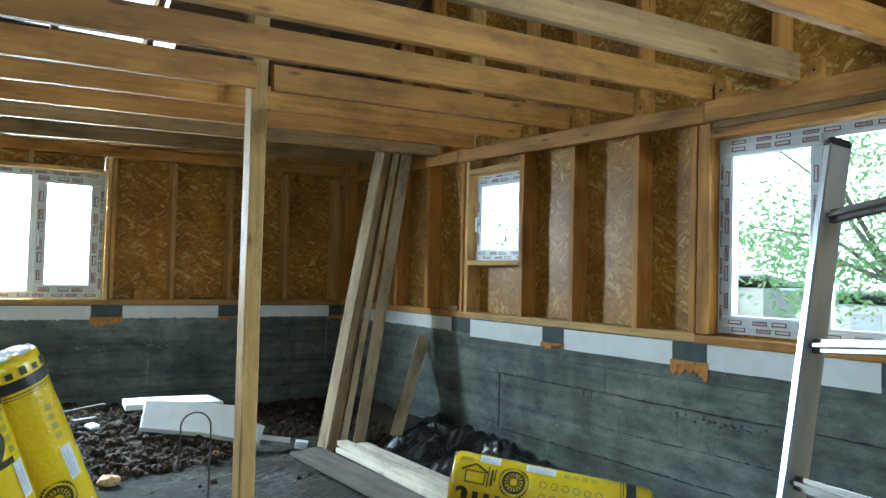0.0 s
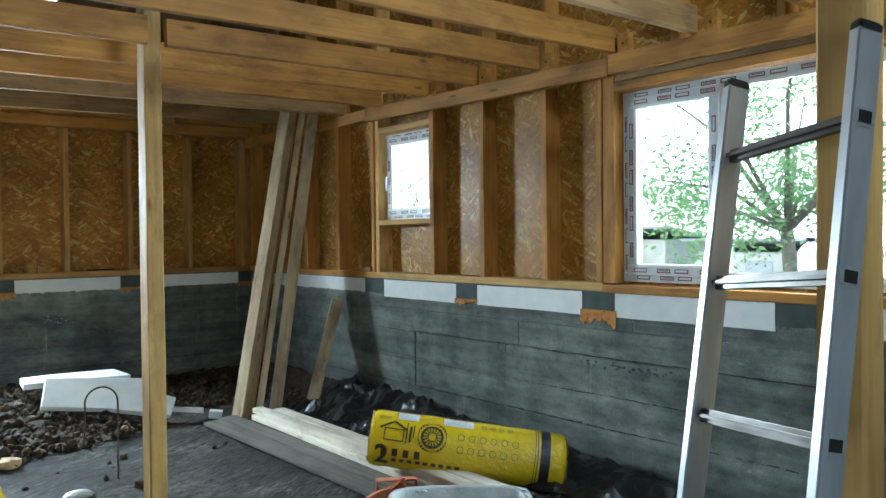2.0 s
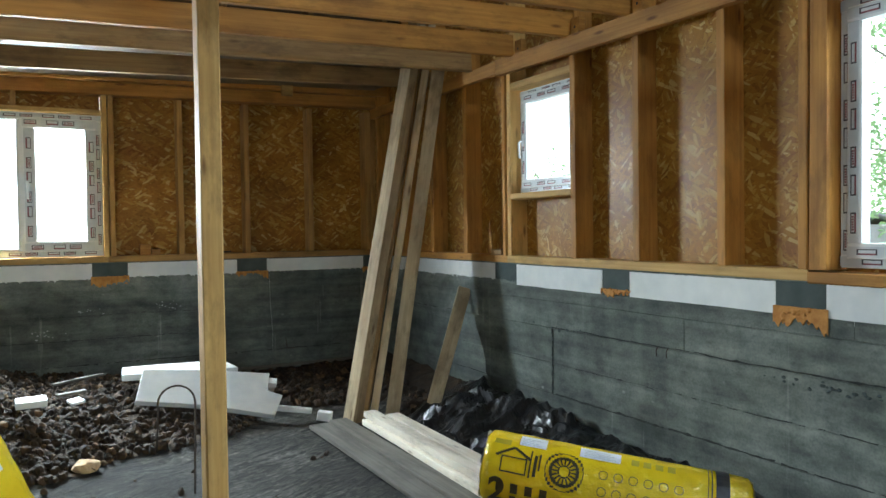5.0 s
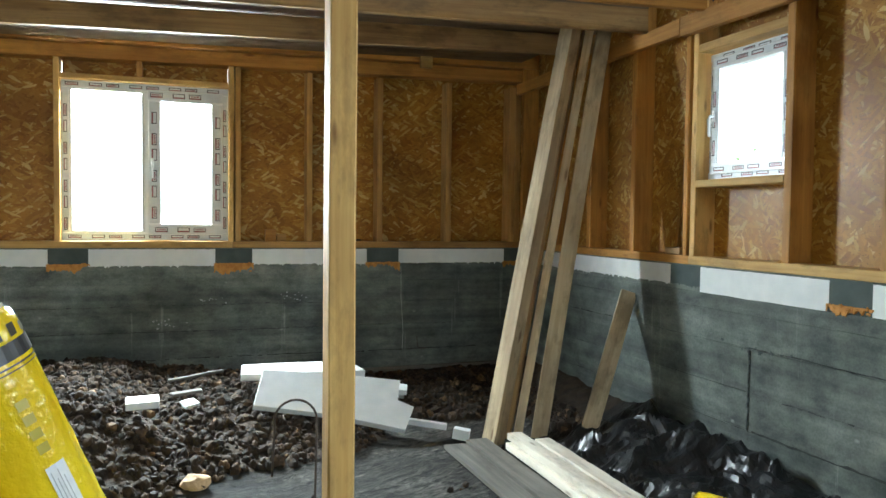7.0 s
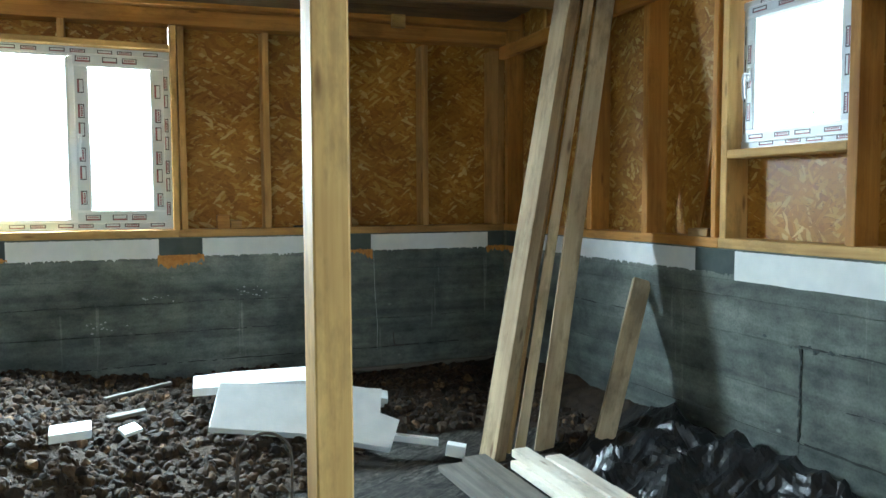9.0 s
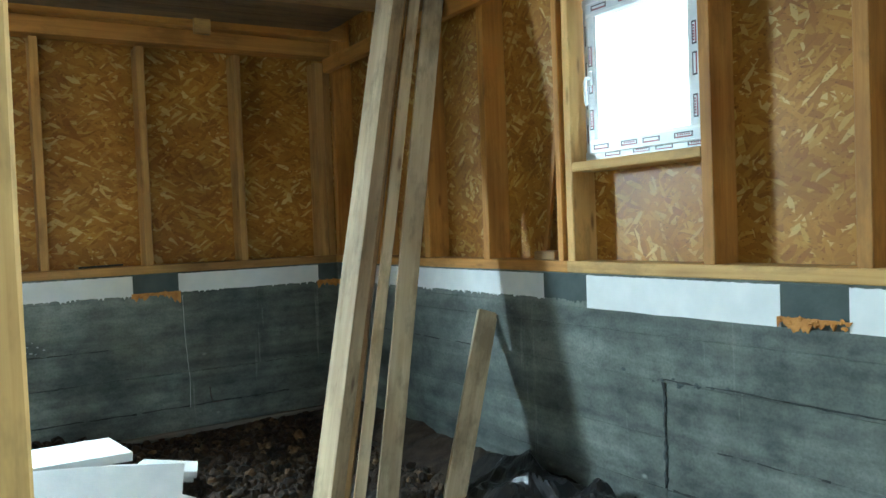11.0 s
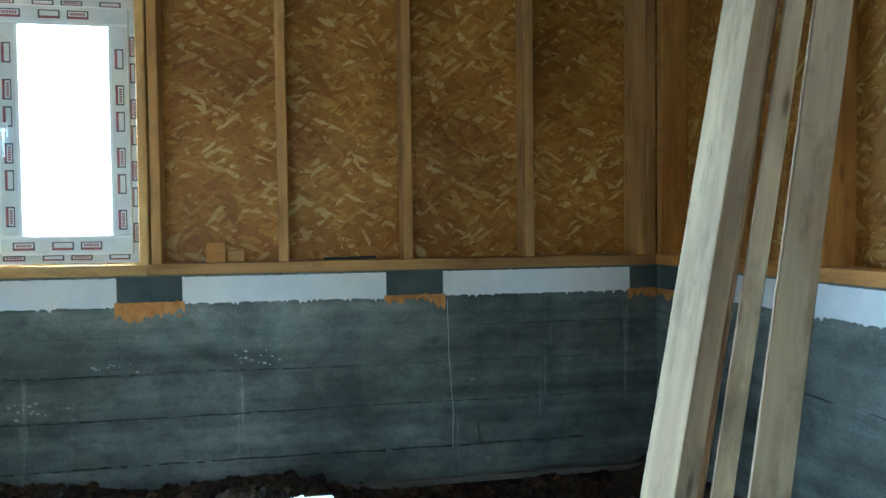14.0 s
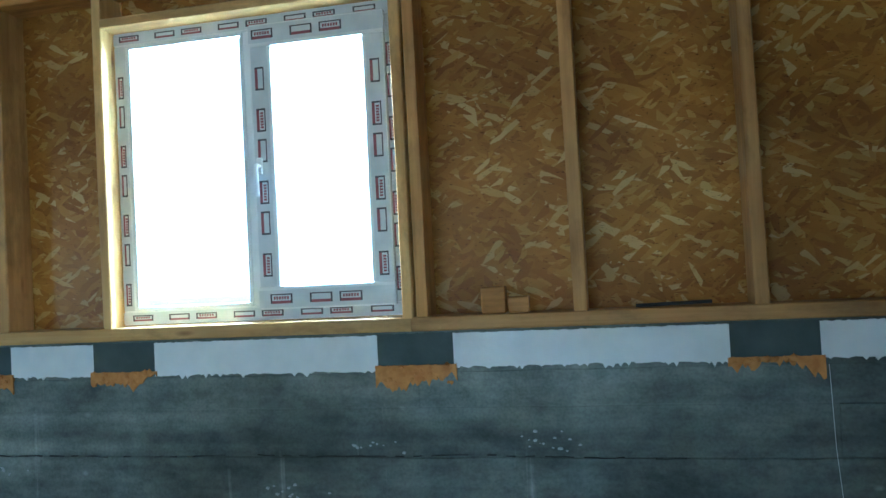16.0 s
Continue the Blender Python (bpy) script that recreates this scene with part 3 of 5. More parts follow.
part("string_line", tube([(2.875, YB - 0.01, 1.08), (2.88, YB - 0.012, 0.8), (2.9, YB - 0.012, 0.5), (2.895, YB - 0.012, 0.32)], 0.001, 4), FOAM, wall_north, "thin white string")


# polystyrene strips, dark patches and foam along the top of the plinth
def frieze(parent, axis, strips, patches):
    for k, (lo, hi, h) in enumerate(strips):
        m = pose(XR + 0.03, hi, SILL0 - 0.01, 0, 0, -90) if axis == "x" else pose(lo, YB + 0.03, SILL0 - 0.01)
        part("foam_strip", ragged_strip(hi - lo, h - (0.012 if axis == "y" else 0.02 if lo > 5.8 else -0.005), 0.036, k + len(axis) * 7 + ord(axis), 0.0035), FOAM, parent, "torn white polystyrene strip", m)
    for k, (lo, hi, low) in enumerate(patches):
        m = pose(XR + 0.03, hi, SILL0 - 0.006, 0, 0, -90) if axis == "x" else pose(lo, YB + 0.03, SILL0 - 0.006)
        part("mortar_patch", ragged_strip(hi - lo, 0.125, 0.034, k + 40, 0.004), MORTAR, parent, "dark mortar patch", m)
        if low:
            m = pose(XR + 0.03, hi + 0.01, SILL0 - 0.125, 0, 0, -90) if axis == "x" else pose(lo - 0.01, YB + 0.03, SILL0 - 0.125)
            bm = ragged_strip(hi - lo + 0.02, low, 0.043, k + 80, 0.03)
            rng = random.Random(k)
            for i in range(16):
                blob(bm, (rng.uniform(0.01, hi - lo), -0.042, -rng.uniform(0.0, low)), rng.uniform(0.006, 0.014), rng, (1, 0.6, 1))
            part("gun_foam", bm, ORANGE_FOAM, parent, "orange expanding foam", m)


frieze(wall_north, "y",
       [(-3.2, -1.9, 0.14), (-1.62, -0.62, 0.15), (-0.34, 0.06, 0.14), (0.345, 1.295, 0.145), (1.59, 2.565, 0.14), (2.855, 3.87, 0.135)],
       [(-0.62, -0.34, 0.05), (0.06, 0.345, 0.05), (1.295, 1.59, 0.07), (2.565, 2.855, 0.025), (3.87, 4.02, 0.03)])
frieze(wall_east, "x",
       [(6.84, 7.9, 0.14), (5.86, 6.84, 0.14), (4.585, 5.56, 0.185), (3.305, 4.335, 0.165), (1.985, 3.035, 0.17), (0.6, 1.66, 0.17), (-0.9, 0.3, 0.17)],
       [(7.9, 8.15, 0.03), (5.56, 5.86, 0), (4.335, 4.585, 0.025), (3.035, 3.305, 0.075), (1.66, 1.985, 0), (0.3, 0.6, 0.05)])


# ---- timber walls ----
frame_north = tagged(empty("stud_wall_north"), "pine stud wall sheathed with strand board", "wall", kind="structure")
frame_east = tagged(empty("stud_wall_east"), "pine stud wall sheathed with strand board", "wall", kind="structure")
WN = (0.15, 1.40, 1.295, 2.545)    # back window: x0 x1 z0 z1
WS = (4.914, 5.635, 1.76, 2.53)   # small window: y0 y1 z0 z1
WL = (1.15, 3.03, 1.30, 2.52)     # large window


def stud_n(x, z0=SILL1, z1=PLATE, w=0.05, mat=PINE_STUD, shift=0.0):
    board("stud", (x, YB + DEPTH / 2 + shift, z0), (x, YB + DEPTH / 2 + shift, z1), w, DEPTH, mat, frame_north, up=(0, -1, 0))


def stud_e(y, z0=SILL1, z1=4.6, w=0.05, mat=PINE):
    z1 = min(z1, roof_z(y) - 0.02)
    board("stud", (XR + DEPTH / 2, y, z0), (XR + DEPTH / 2, y, z1), w, DEPTH, mat, frame_east, up=(-1, 0, 0))


zc = (SILL0 + SILL1) / 2
board("sill_plate", (XL, YB + 0.072, zc), (1.43, YB + 0.072, zc), 0.15, SILL1 - SILL0, PINE_FRESH, frame_north)
board("sill_plate", (1.432, YB + 0.072, zc), (XR + 0.1, YB + 0.072, zc), 0.15, SILL1 - SILL0, PINE_STUD, frame_north)
board("sill_plate", (XR + 0.07, YB, zc), (XR + 0.07, 5.69, zc), 0.15, SILL1 - SILL0, PINE, frame_east)
board("sill_plate", (XR + 0.07, 5.688, zc), (XR + 0.07, 3.13, zc), 0.15, SILL1 - SILL0, PINE_FRESH, frame_east)
board("sill_plate", (XR + 0.066, 3.127, zc - 0.008), (XR + 0.066, YF, zc - 0.008), 0.16, SILL1 - SILL0, PINE, frame_east)
for x in (2.065, 2.68, 3.32):
    stud_n(x)
stud_n(3.94, w=0.06)
stud_n(3.999, w=0.055)
stud_n(1.475, w=0.045)
stud_n(WN[1] + 0.022, WN[2] - 0.01, PLATE, 0.043, PINE_FRESH, -0.004)
stud_n(WN[0] - 0.022, SILL1, PLATE, 0.043, PINE_FRESH)
board("header", (WN[0], YB + 0.07, WN[3] + 0.02), (WN[1], YB + 0.07, WN[3] + 0.02), 0.15, 0.04, PINE_FRESH, frame_north)
stud_n(0.72, WN[3] + 0.042, PLATE, 0.045)
for x in (-0.375, -1.0, -1.6, -2.2, -2.8):
    stud_n(x)
board("upper_plate", (XL, YB + 0.06, PLATE - 0.03), (XR + 0.1, YB + 0.06, PLATE + 0.105), 0.15, 0.11, PINE, frame_north)
board("upper_plate", (XL, YB - 0.02, PLATE + 0.085), (XR + 0.1, YB - 0.02, PLATE + 0.222), 0.15, 0.115, PINE, frame_north)
for x in (0.1, 3.0, -1.9):
    box("joint_block", (x, YB - 0.135, PLATE + 0.09), (x + 0.11, YB - 0.098, PLATE + 0.235), PINE_FRESH, frame_north, "short nailed splice block", 0.004)

for y in (7.55, 6.93, 6.33, 4.886, 4.285, 3.645):
    stud_e(y, w=0.055)
stud_e(8.172, w=0.055)
stud_e(5.735, w=0.04)
stud_e(5.662, w=0.05, mat=PINE_FRESH)
stud_e(3.165, SILL1, 2.63, w=0.05)
stud_e(3.085, SILL1, 2.63, w=0.09)
for y in (2.6, 1.95, 1.3, 0.65):
    stud_e(y, 2.63, 4.9)
for y in (1.09, 0.4, -0.2, -0.8, -1.4, -2.0, -2.6):
    stud_e(y)
board("window_sill_timber", (XR + 0.075, WS[1], WS[2] - 0.025), (XR + 0.075, WS[0], WS[2] - 0.025), 0.155, 0.045, PINE_FRESH, frame_east)
board("header", (XR + 0.075, WS[1], WS[3] + 0.03), (XR + 0.075, WS[0], WS[3] + 0.03), 0.15, 0.05, PINE_FRESH, frame_east)
board("header", (XR + 0.075, 3.04, WL[3] + 0.03), (XR + 0.075, 1.14, WL[3] + 0.03), 0.15, 0.055, PINE, frame_east)
board("header", (XR + 0.08, 3.04, WL[3] + 0.09), (XR + 0.08, 1.14, WL[3] + 0.09), 0.14, 0.055, PINE_OLD, frame_east)
# the ledger that carries the joists, in two lengths
board("ledger", (XR - 0.028, 5.76, 2.715), (XR - 0.028, 3.05, 2.675), 0.05, 0.12, PINE, frame_east)
board("ledger", (XR - 0.028, 3.045, 2.685), (XR - 0.028, YF, 2.66), 0.05, 0.125, PINE, frame_east)
board("ledger", (XR - 0.028, 8.2, 2.70), (XR - 0.028, 5.765, 2.72), 0.05, 0.10, PINE, frame_east)
board("brace", (XR + 0.1, 5.77, 2.35), (XR + 0.1, 5.95, 1.33), 0.02, 0.03, PINE, frame_east, "thin leaning batten")
board("brace", (XR + 0.09, 6.1, 1.30), (XR + 0.09, 6.1, 1.75), 0.05, 0.03, PINE_FRESH, frame_east, "short offcut of pine")
board("offcut", (XR + 0.05, 5.78, 1.313), (XR + 0.05, 5.93, 1.313), 0.1, 0.045, PINE_OLD, frame_east, "short offcut of pine")
board("bark_sliver", (2.26, YB + 0.05, SILL1 + 0.008), (2.52, YB + 0.04, SILL1 + 0.012), 0.03, 0.012, SHADE_BARK, frame_north, "dark sliver of bark lying on the sill")
board("offcut", (1.80, YB + 0.06, SILL1 + 0.03), (1.875, YB + 0.06, SILL1 + 0.03), 0.05, 0.06, PINE_STUD, frame_north, "small pine block lying on the sill")
box("offcut", (1.70, YB + 0.02, SILL1), (1.79, YB + 0.08, SILL1 + 0.1), PINE, frame_north, "short upright pine offcut", 0.003)


def sheathing(parent, axis, cuts, z0, z1, hole=None):
    """Strand-board sheets behind the studs, cut at the given lines; a sheet on a hole is cut round it."""
    for lo, hi in zip(cuts, cuts[1:]):
        spans = [(lo, hi, z0, z1)]
        if hole and lo < hole[1] and hi > hole[0]:
            a, b, c, d = hole
            spans = [(lo, max(lo, a), z0, z1), (min(hi, b), hi, z0, z1), (max(lo, a), min(hi, b), z0, c), (max(lo, a), min(hi, b), d, z1)]
        bm = bmesh.new()
        some = False
        for p, q, u, v in spans:
            if q - p > 0.01 and v - u > 0.01:
                some = True
                if axis == "x":
                    box_into(bm, (XR + DEPTH, p + 0.001, u), (XR + DEPTH + 0.015, q - 0.001, v))
                else:
                    box_into(bm, (p + 0.001, YB + DEPTH, u), (q - 0.001, YB + DEPTH + 0.015, v))
        if some:
            part("strand_board", bm, OSB, parent)
        else:
            bm.free()


sheathing(frame_north, "y", [XL, -2.15, -0.9, 0.13, 1.42, 2.68, 3.93, XR + 0.15], SILL0, 3.3, (WN[0], WN[1], WN[2], WN[3]))
sheathing(frame_east, "x", [YF, -1.5, -0.1, 1.1, 3.1, 3.645, 4.9], SILL0, 2.75, WL)
sheathing(frame_east, "x", [4.9, 5.7, 6.93, YB + 0.15], SILL0, 2.75, WS)
UPPER = (YF - 0.3, -1.5, 0.0, 1.3, 2.6, 3.645, 4.93, 6.33, YB + 0.165)
for lo, hi in zip(UPPER, UPPER[1:]):
    tops = [(lo, roof_z(lo) + 0.09), (hi, roof_z(hi) + 0.09)]
    if lo < 2.7 < hi:
        tops.insert(1, (2.7, roof_z(2.7) + 0.09))
    rim = [(lo + 0.001, 2.752)] + [(min(max(p, lo + 0.001), hi - 0.001), q) for p, q in tops] + [(hi - 0.001, 2.752)]
    bm = bmesh.new()
    inner, outer = [[bm.verts.new((XR + DEPTH + d, p, q)) for p, q in rim] for d in (0, 0.015)]
    bm.faces.new(inner)
    bm.faces.new(outer[::-1])
    for k in range(len(rim)):
        bm.faces.new((inner[k], outer[k], outer[(k + 1) % len(rim)], inner[(k + 1) % len(rim)]))
    part("strand_board", bm, OSB, frame_east)


# ---- windows ----
def window(name, axis, u0, u1, z0, z1, mull, sash, handle_at, label, fw=0.072, sw=0.084):
    """A PVC window in the outer half of the wall. mull: where the mullion stands, or None; sash: the span of the opening light."""
    thing = tagged(empty(name), label, "window", kind="structure")
    back = (XR if axis == "x" else YB) + 0.085

    def bar(nm, a, b, c, d, y0, y1, mat, parent, bev=0.004):
        lo, hi = ((back + y0, a, c), (back + y1, b, d)) if axis == "x" else ((a, back + y0, c), (b, back + y1, d))
        return box(nm, lo, hi, mat, parent, "", bev)

    frame_ = empty("window_frame")
    frame_.parent = thing
    bar("frame_bar", u0, u1, z0, z0 + fw, 0, 0.065, PVC, frame_)
    bar("frame_bar", u0, u1, z1 - fw, z1, 0, 0.065, PVC, frame_)
    bar("frame_bar", u0, u0 + fw, z0 + fw, z1 - fw, 0, 0.065, PVC, frame_)
    bar("frame_bar", u1 - fw, u1, z0 + fw, z1 - fw, 0, 0.065, PVC, frame_)
    tapes = [(u0, u1, z0 + 0.006, z0 + fw - 0.008, 0, 0), (u0, u1, z1 - fw + 0.008, z1 - 0.006, 0, 0),
             (u0 + 0.006, u0 + fw - 0.008, z0 + fw, z1 - fw, 1, 0), (u1 - fw + 0.008, u1 - 0.006, z0 + fw, z1 - fw, 1, 0)]
    if mull is not None:
        bar("mullion", mull - 0.026, mull + 0.026, z0 + fw, z1 - fw, 0.002, 0.065, PVC, frame_)
    panes = [(u0 + fw, u1 - fw)] if mull is None else [(u0 + fw, mull - 0.026), (mull + 0.026, u1 - fw)]
    for a, b in panes:
        c, d, off = z0 + fw, z1 - fw, 0.03
        if sash and abs((a + b) / 2 - (sash[0] + sash[1]) / 2) < 0.1:
            s = empty("sash")
            s.parent = thing
            a, b, c, d = a - 0.018, b + 0.018, c - 0.018, d + 0.018
            for e, f, g, h in ((a, b, c, c + sw), (a, b, d - sw, d), (a, a + sw, c + sw, d - sw), (b - sw, b, c + sw, d - sw)):
                bar("sash_bar", e, f, g, h, -0.016, 0.045, PVC, s)
            tapes += [(a, b, c + 0.008, c + sw - 0.016, 0, -0.016), (a, b, d - sw + 0.016, d - 0.008, 0, -0.016),
                      (a + 0.008, a + sw - 0.016, c + sw, d - sw, 1, -0.016), (b - sw + 0.016, b - 0.008, c + sw, d - sw, 1, -0.016)]
            hu = a + 0.029 if handle_at == "low" else b - 0.029
            zm = (c + d) / 2
            face = back - 0.017
            bar("handle", hu - 0.014, hu + 0.014, zm - 0.035, zm + 0.035, -0.028, -0.016, PVC, s, 0.005)
            grip = [(0, 0.0, 0), (0, -0.032, 0), (0, -0.04, -0.02), (0, -0.036, -0.11), (0, -0.03, -0.125)]
            pts = [((face + q, hu, zm + w) if axis == "x" else (hu, face + q, zm + w)) for _, q, w in grip]
            tube_bm = tube(pts, 0.009)
            part("handle_grip", tube_bm, PVC, s, "", Matrix(), True)
            a, b, c, d, off = a + sw, b - sw, c + sw, d - sw, 0.012
        else:
            bar("glazing_bead", a, b, c, c + 0.016, -0.002, 0.02, PVC, frame_, 0.002)
            bar("glazing_bead", a, b, d - 0.016, d, -0.002, 0.02, PVC, frame_, 0.002)
            bar("glazing_bead", a, a + 0.016, c + 0.016, d - 0.016, -0.002, 0.02, PVC, frame_, 0.002)
            bar("glazing_bead", b - 0.016, b, c + 0.016, d - 0.016, -0.002, 0.02, PVC, frame_, 0.002)
        g = bar("pane", a - 0.004, b + 0.004, c - 0.004, d + 0.004, off, off + 0.006, GLASS, thing, 0)
        g.visible_shadow = False
    # protective tape with printed boxes
    rng = random.Random(name)
    for a, b, c, d, upright, face in tapes:
        bar("protective_tape", a, b, c, d, face - 0.0015, face + 0.001, TAPE, thing, 0)
        long0, long1 = (c, d) if upright else (a, b)
        side0, side1 = (a, b) if upright else (c, d)
        w, k = side1 - side0, 0
        pos = long0 + rng.uniform(0.01, 0.05)
        reds, darks = bmesh.new(), bmesh.new()
        while pos + 0.1 < long1:
            p0, p1 = pos, pos + 0.095
            s0, s1 = side0 + 0.22 * w, side0 + 0.78 * w
            edge = 0.007
            pieces = [(p0, p0 + edge, s0, s1, darks), (p1 - edge, p1, s0, s1, darks), (p0, p1, s1 - edge * 0.7, s1, darks), (p0 + edge, p1 - edge, s0, s0 + 0.3 * (s1 - s0), reds)]
            if k % 2 == 0:
                pieces += [(p0 + 0.014 + 0.0115 * q, p0 + 0.022 + 0.0115 * q, s0 + 0.42 * (s1 - s0), s0 + 0.75 * (s1 - s0), reds) for q in range(6)]
            for e, f, g_, h, target in pieces:
                r = (g_, h, e, f) if upright else (e, f, g_, h)
                lo, hi = ((back + face - 0.0025, r[0], r[2]), (back + face - 0.0012, r[1], r[3])) if axis == "x" else ((r[0], back + face - 0.0025, r[2]), (r[1], back + face - 0.0012, r[3]))
                box_into(target, lo, hi)
            pos += 0.095 + (0.03 if k % 2 else 0.075)
            k += 1
        if k:
            part("tape_print", reds, TAPE_RED, thing)
            part("tape_print", darks, TAPE_DARK, thing)
    return thing


window_1 = window("window_1", "y", WN[0] - 0.001, WN[1] + 0.002, WN[2], WN[3] + 0.001, 0.775, (0.8, 1.4), "low", "white two-light plastic window with grey protective tape", 0.06, 0.094)
window_2 = window("window_2", "x", WS[0] + 0.005, WS[1] - 0.01, WS[2], WS[3] - 0.005, None, (WS[0], WS[1]), "high", "small white plastic tilt window with protective tape", 0.05, 0.066)
window_3 = window("window_3", "x", WL[0], WL[1], WL[2], WL[3] - 0.005, 2.34, (2.34, 3.03), "low", "large white two-light plastic window with protective tape", 0.06, 0.072)


# ---- joists, posts and roof ----
joists = tagged(empty("ceiling"), "open pine ceiling joists", "ceiling", kind="structure")
FALL = 0.027     # the joists drop towards the far side
for k, y in enumerate((-2.6, -1.98, -1.36, -0.74, -0.12, 0.5, 1.13, 1.77, 2.40, 3.0, 3.64, 4.28, 4.86, 5.52, 6.08)):
    z = 2.757 + 0.006 * math.sin(k * 2.1) + 0.0775
    gap = [(XL + 0.05, 1.518), (1.624, XR - 0.01)] if y == 4.28 else [(XL + 0.05, XR - 0.01 - 0.03 * (k % 3))]
    for p, q in gap:
        board("joist", (p, y + 0.03, z - FALL * (4 - p)), (q, y + 0.025, z - FALL * (4 - q)), 0.05, 0.155, PINE_OLD if k in (8, 14) else PINE, joists)
for y in (2.40, 3.0, 3.64, 4.28, 4.86, 5.52):
    block = box("joint_block", (XR - 0.05, y - 0.115, 2.745), (XR + 0.0, y - 0.028, 2.865), PINE, frame_east, "short drilled pine block", 0.004)
    # no hole is cut: a black disc paints its inner shade
    part("bolt_hole", tube([(XR - 0.0515, y - 0.07, 2.80), (XR - 0.049, y - 0.07, 2.80)], 0.009, 10), BLACK_PLASTIC_AND_HOLES, block, "black disc painted as the shade in a drilled hole")
board("joist", (XL + 0.05, 6.9, 2.61), (XR, 6.9, 2.83), 0.05, 0.15, PINE_OLD, joists)


# loose boards over the joists along the back wall, added to block roof-hole light
rng = random.Random(21)
y = 6.12
while y < 8.0:
    w = rng.choice((0.145, 0.16, 0.175))
    zl = 2.925 if y < 6.95 else 2.945
    board("loft_board", (XL + rng.uniform(0.02, 0.2), y + w / 2, zl - FALL * 7.3), (XR - rng.uniform(0.02, 0.08), y + w / 2 + rng.uniform(-0.01, 0.01), zl), w, 0.024, ROOF_WOOD, joists)
    y += w + rng.uniform(0.001, 0.006)


def post(x, y, s, d, top, label):
    ob = board("timber_post", (x, y, -0.15), (x, y, top), s, d, PINE_FRESH, None, label, up=(0, -1, 0), wane=0.006)
    return tagged(ob, label, "post")


post(1.570, 4.426, 0.098, 0.122, 3.6, "square fresh pine post standing on the earth floor")
post(1.545, 0.625, 0.09, 0.09, 2.72, "square pine post beside the aluminium ladder")

# unseen west gable, added to stop sun patches on the back wall
bm = bmesh.new()
tri = [(-3.2, 2.9), (8.6, 2.9), (8.6, 3.05), (2.7, 6.7), (-3.2, 3.0)]
f0, f1 = [bm.verts.new((XL - 0.1, p, q)) for p, q in tri], [bm.verts.new((XL - 0.05, p, q)) for p, q in tri]
bm.faces.new(f0)
bm.faces.new(f1[::-1])
for k in range(5):
    bm.faces.new((f0[k], f0[(k + 1) % 5], f1[(k + 1) % 5], f1[k]))
tagged(part("wall_gable", bm, OSB), "unseen strand-board gable added under the roof to keep sunlight out", "wall", kind="structure")
roof = tagged(empty("roof"), "open pine roof of rafters and gapped boards", "roof", kind="structure")
for x in (-3.2, -2.4, -1.6, -0.8, 0.0, 0.8, 1.6, 2.4, 3.2, 3.95):
    board("rafter", (x, RY, roof_z(RY) + 0.02), (x, 2.72, roof_z(2.72) + 0.02), 0.06, 0.15, PINE_OLD, roof)
    board("rafter", (x + 0.07, 2.68, roof_z(2.7) + 0.02), (x + 0.07, -3.3, roof_z(-3.3) + 0.02), 0.06, 0.15, PINE_OLD, roof)
rng = random.Random(5)
for lay in range(2):
    y = RY - 0.06 * lay
    while y > -3.2:
        side = 1 if y > 2.7 else -1
        up = (0, SLOPE * side, 1)
        yc = y - 0.066
        z = roof_z(yc) + 0.11 + 0.026 * lay
        spans = [(-3.7, 4.35)]
        if 6.75 < y < 7.75:
            spans = [(-3.7, 0.55 + rng.uniform(-0.3, 0.2)), (1.85 + rng.uniform(-0.2, 0.2), 4.35)]
            if 7.2 < y < 7.4:
                spans.append((0.9, 1.15))
        elif 7.75 < y < 7.9 and lay:
            spans = [(-3.7, -0.6), (0.3, 2.2), (2.5, 4.35)]
        # opening added in the unseen south slope for the roof fill lamp
        if -1.15 < y < 0.05:
            spans = [(-3.7, 1.45), (2.95, 4.35)]
        for p, q in spans:
            board("roof_board", (p, yc, z), (q, yc, z), 0.15, 0.024, ROOF_WOOD, roof, up=up)
        y -= 0.135
# ---- things ----
def at_floor(x, y):
    return ground_height(x, y)


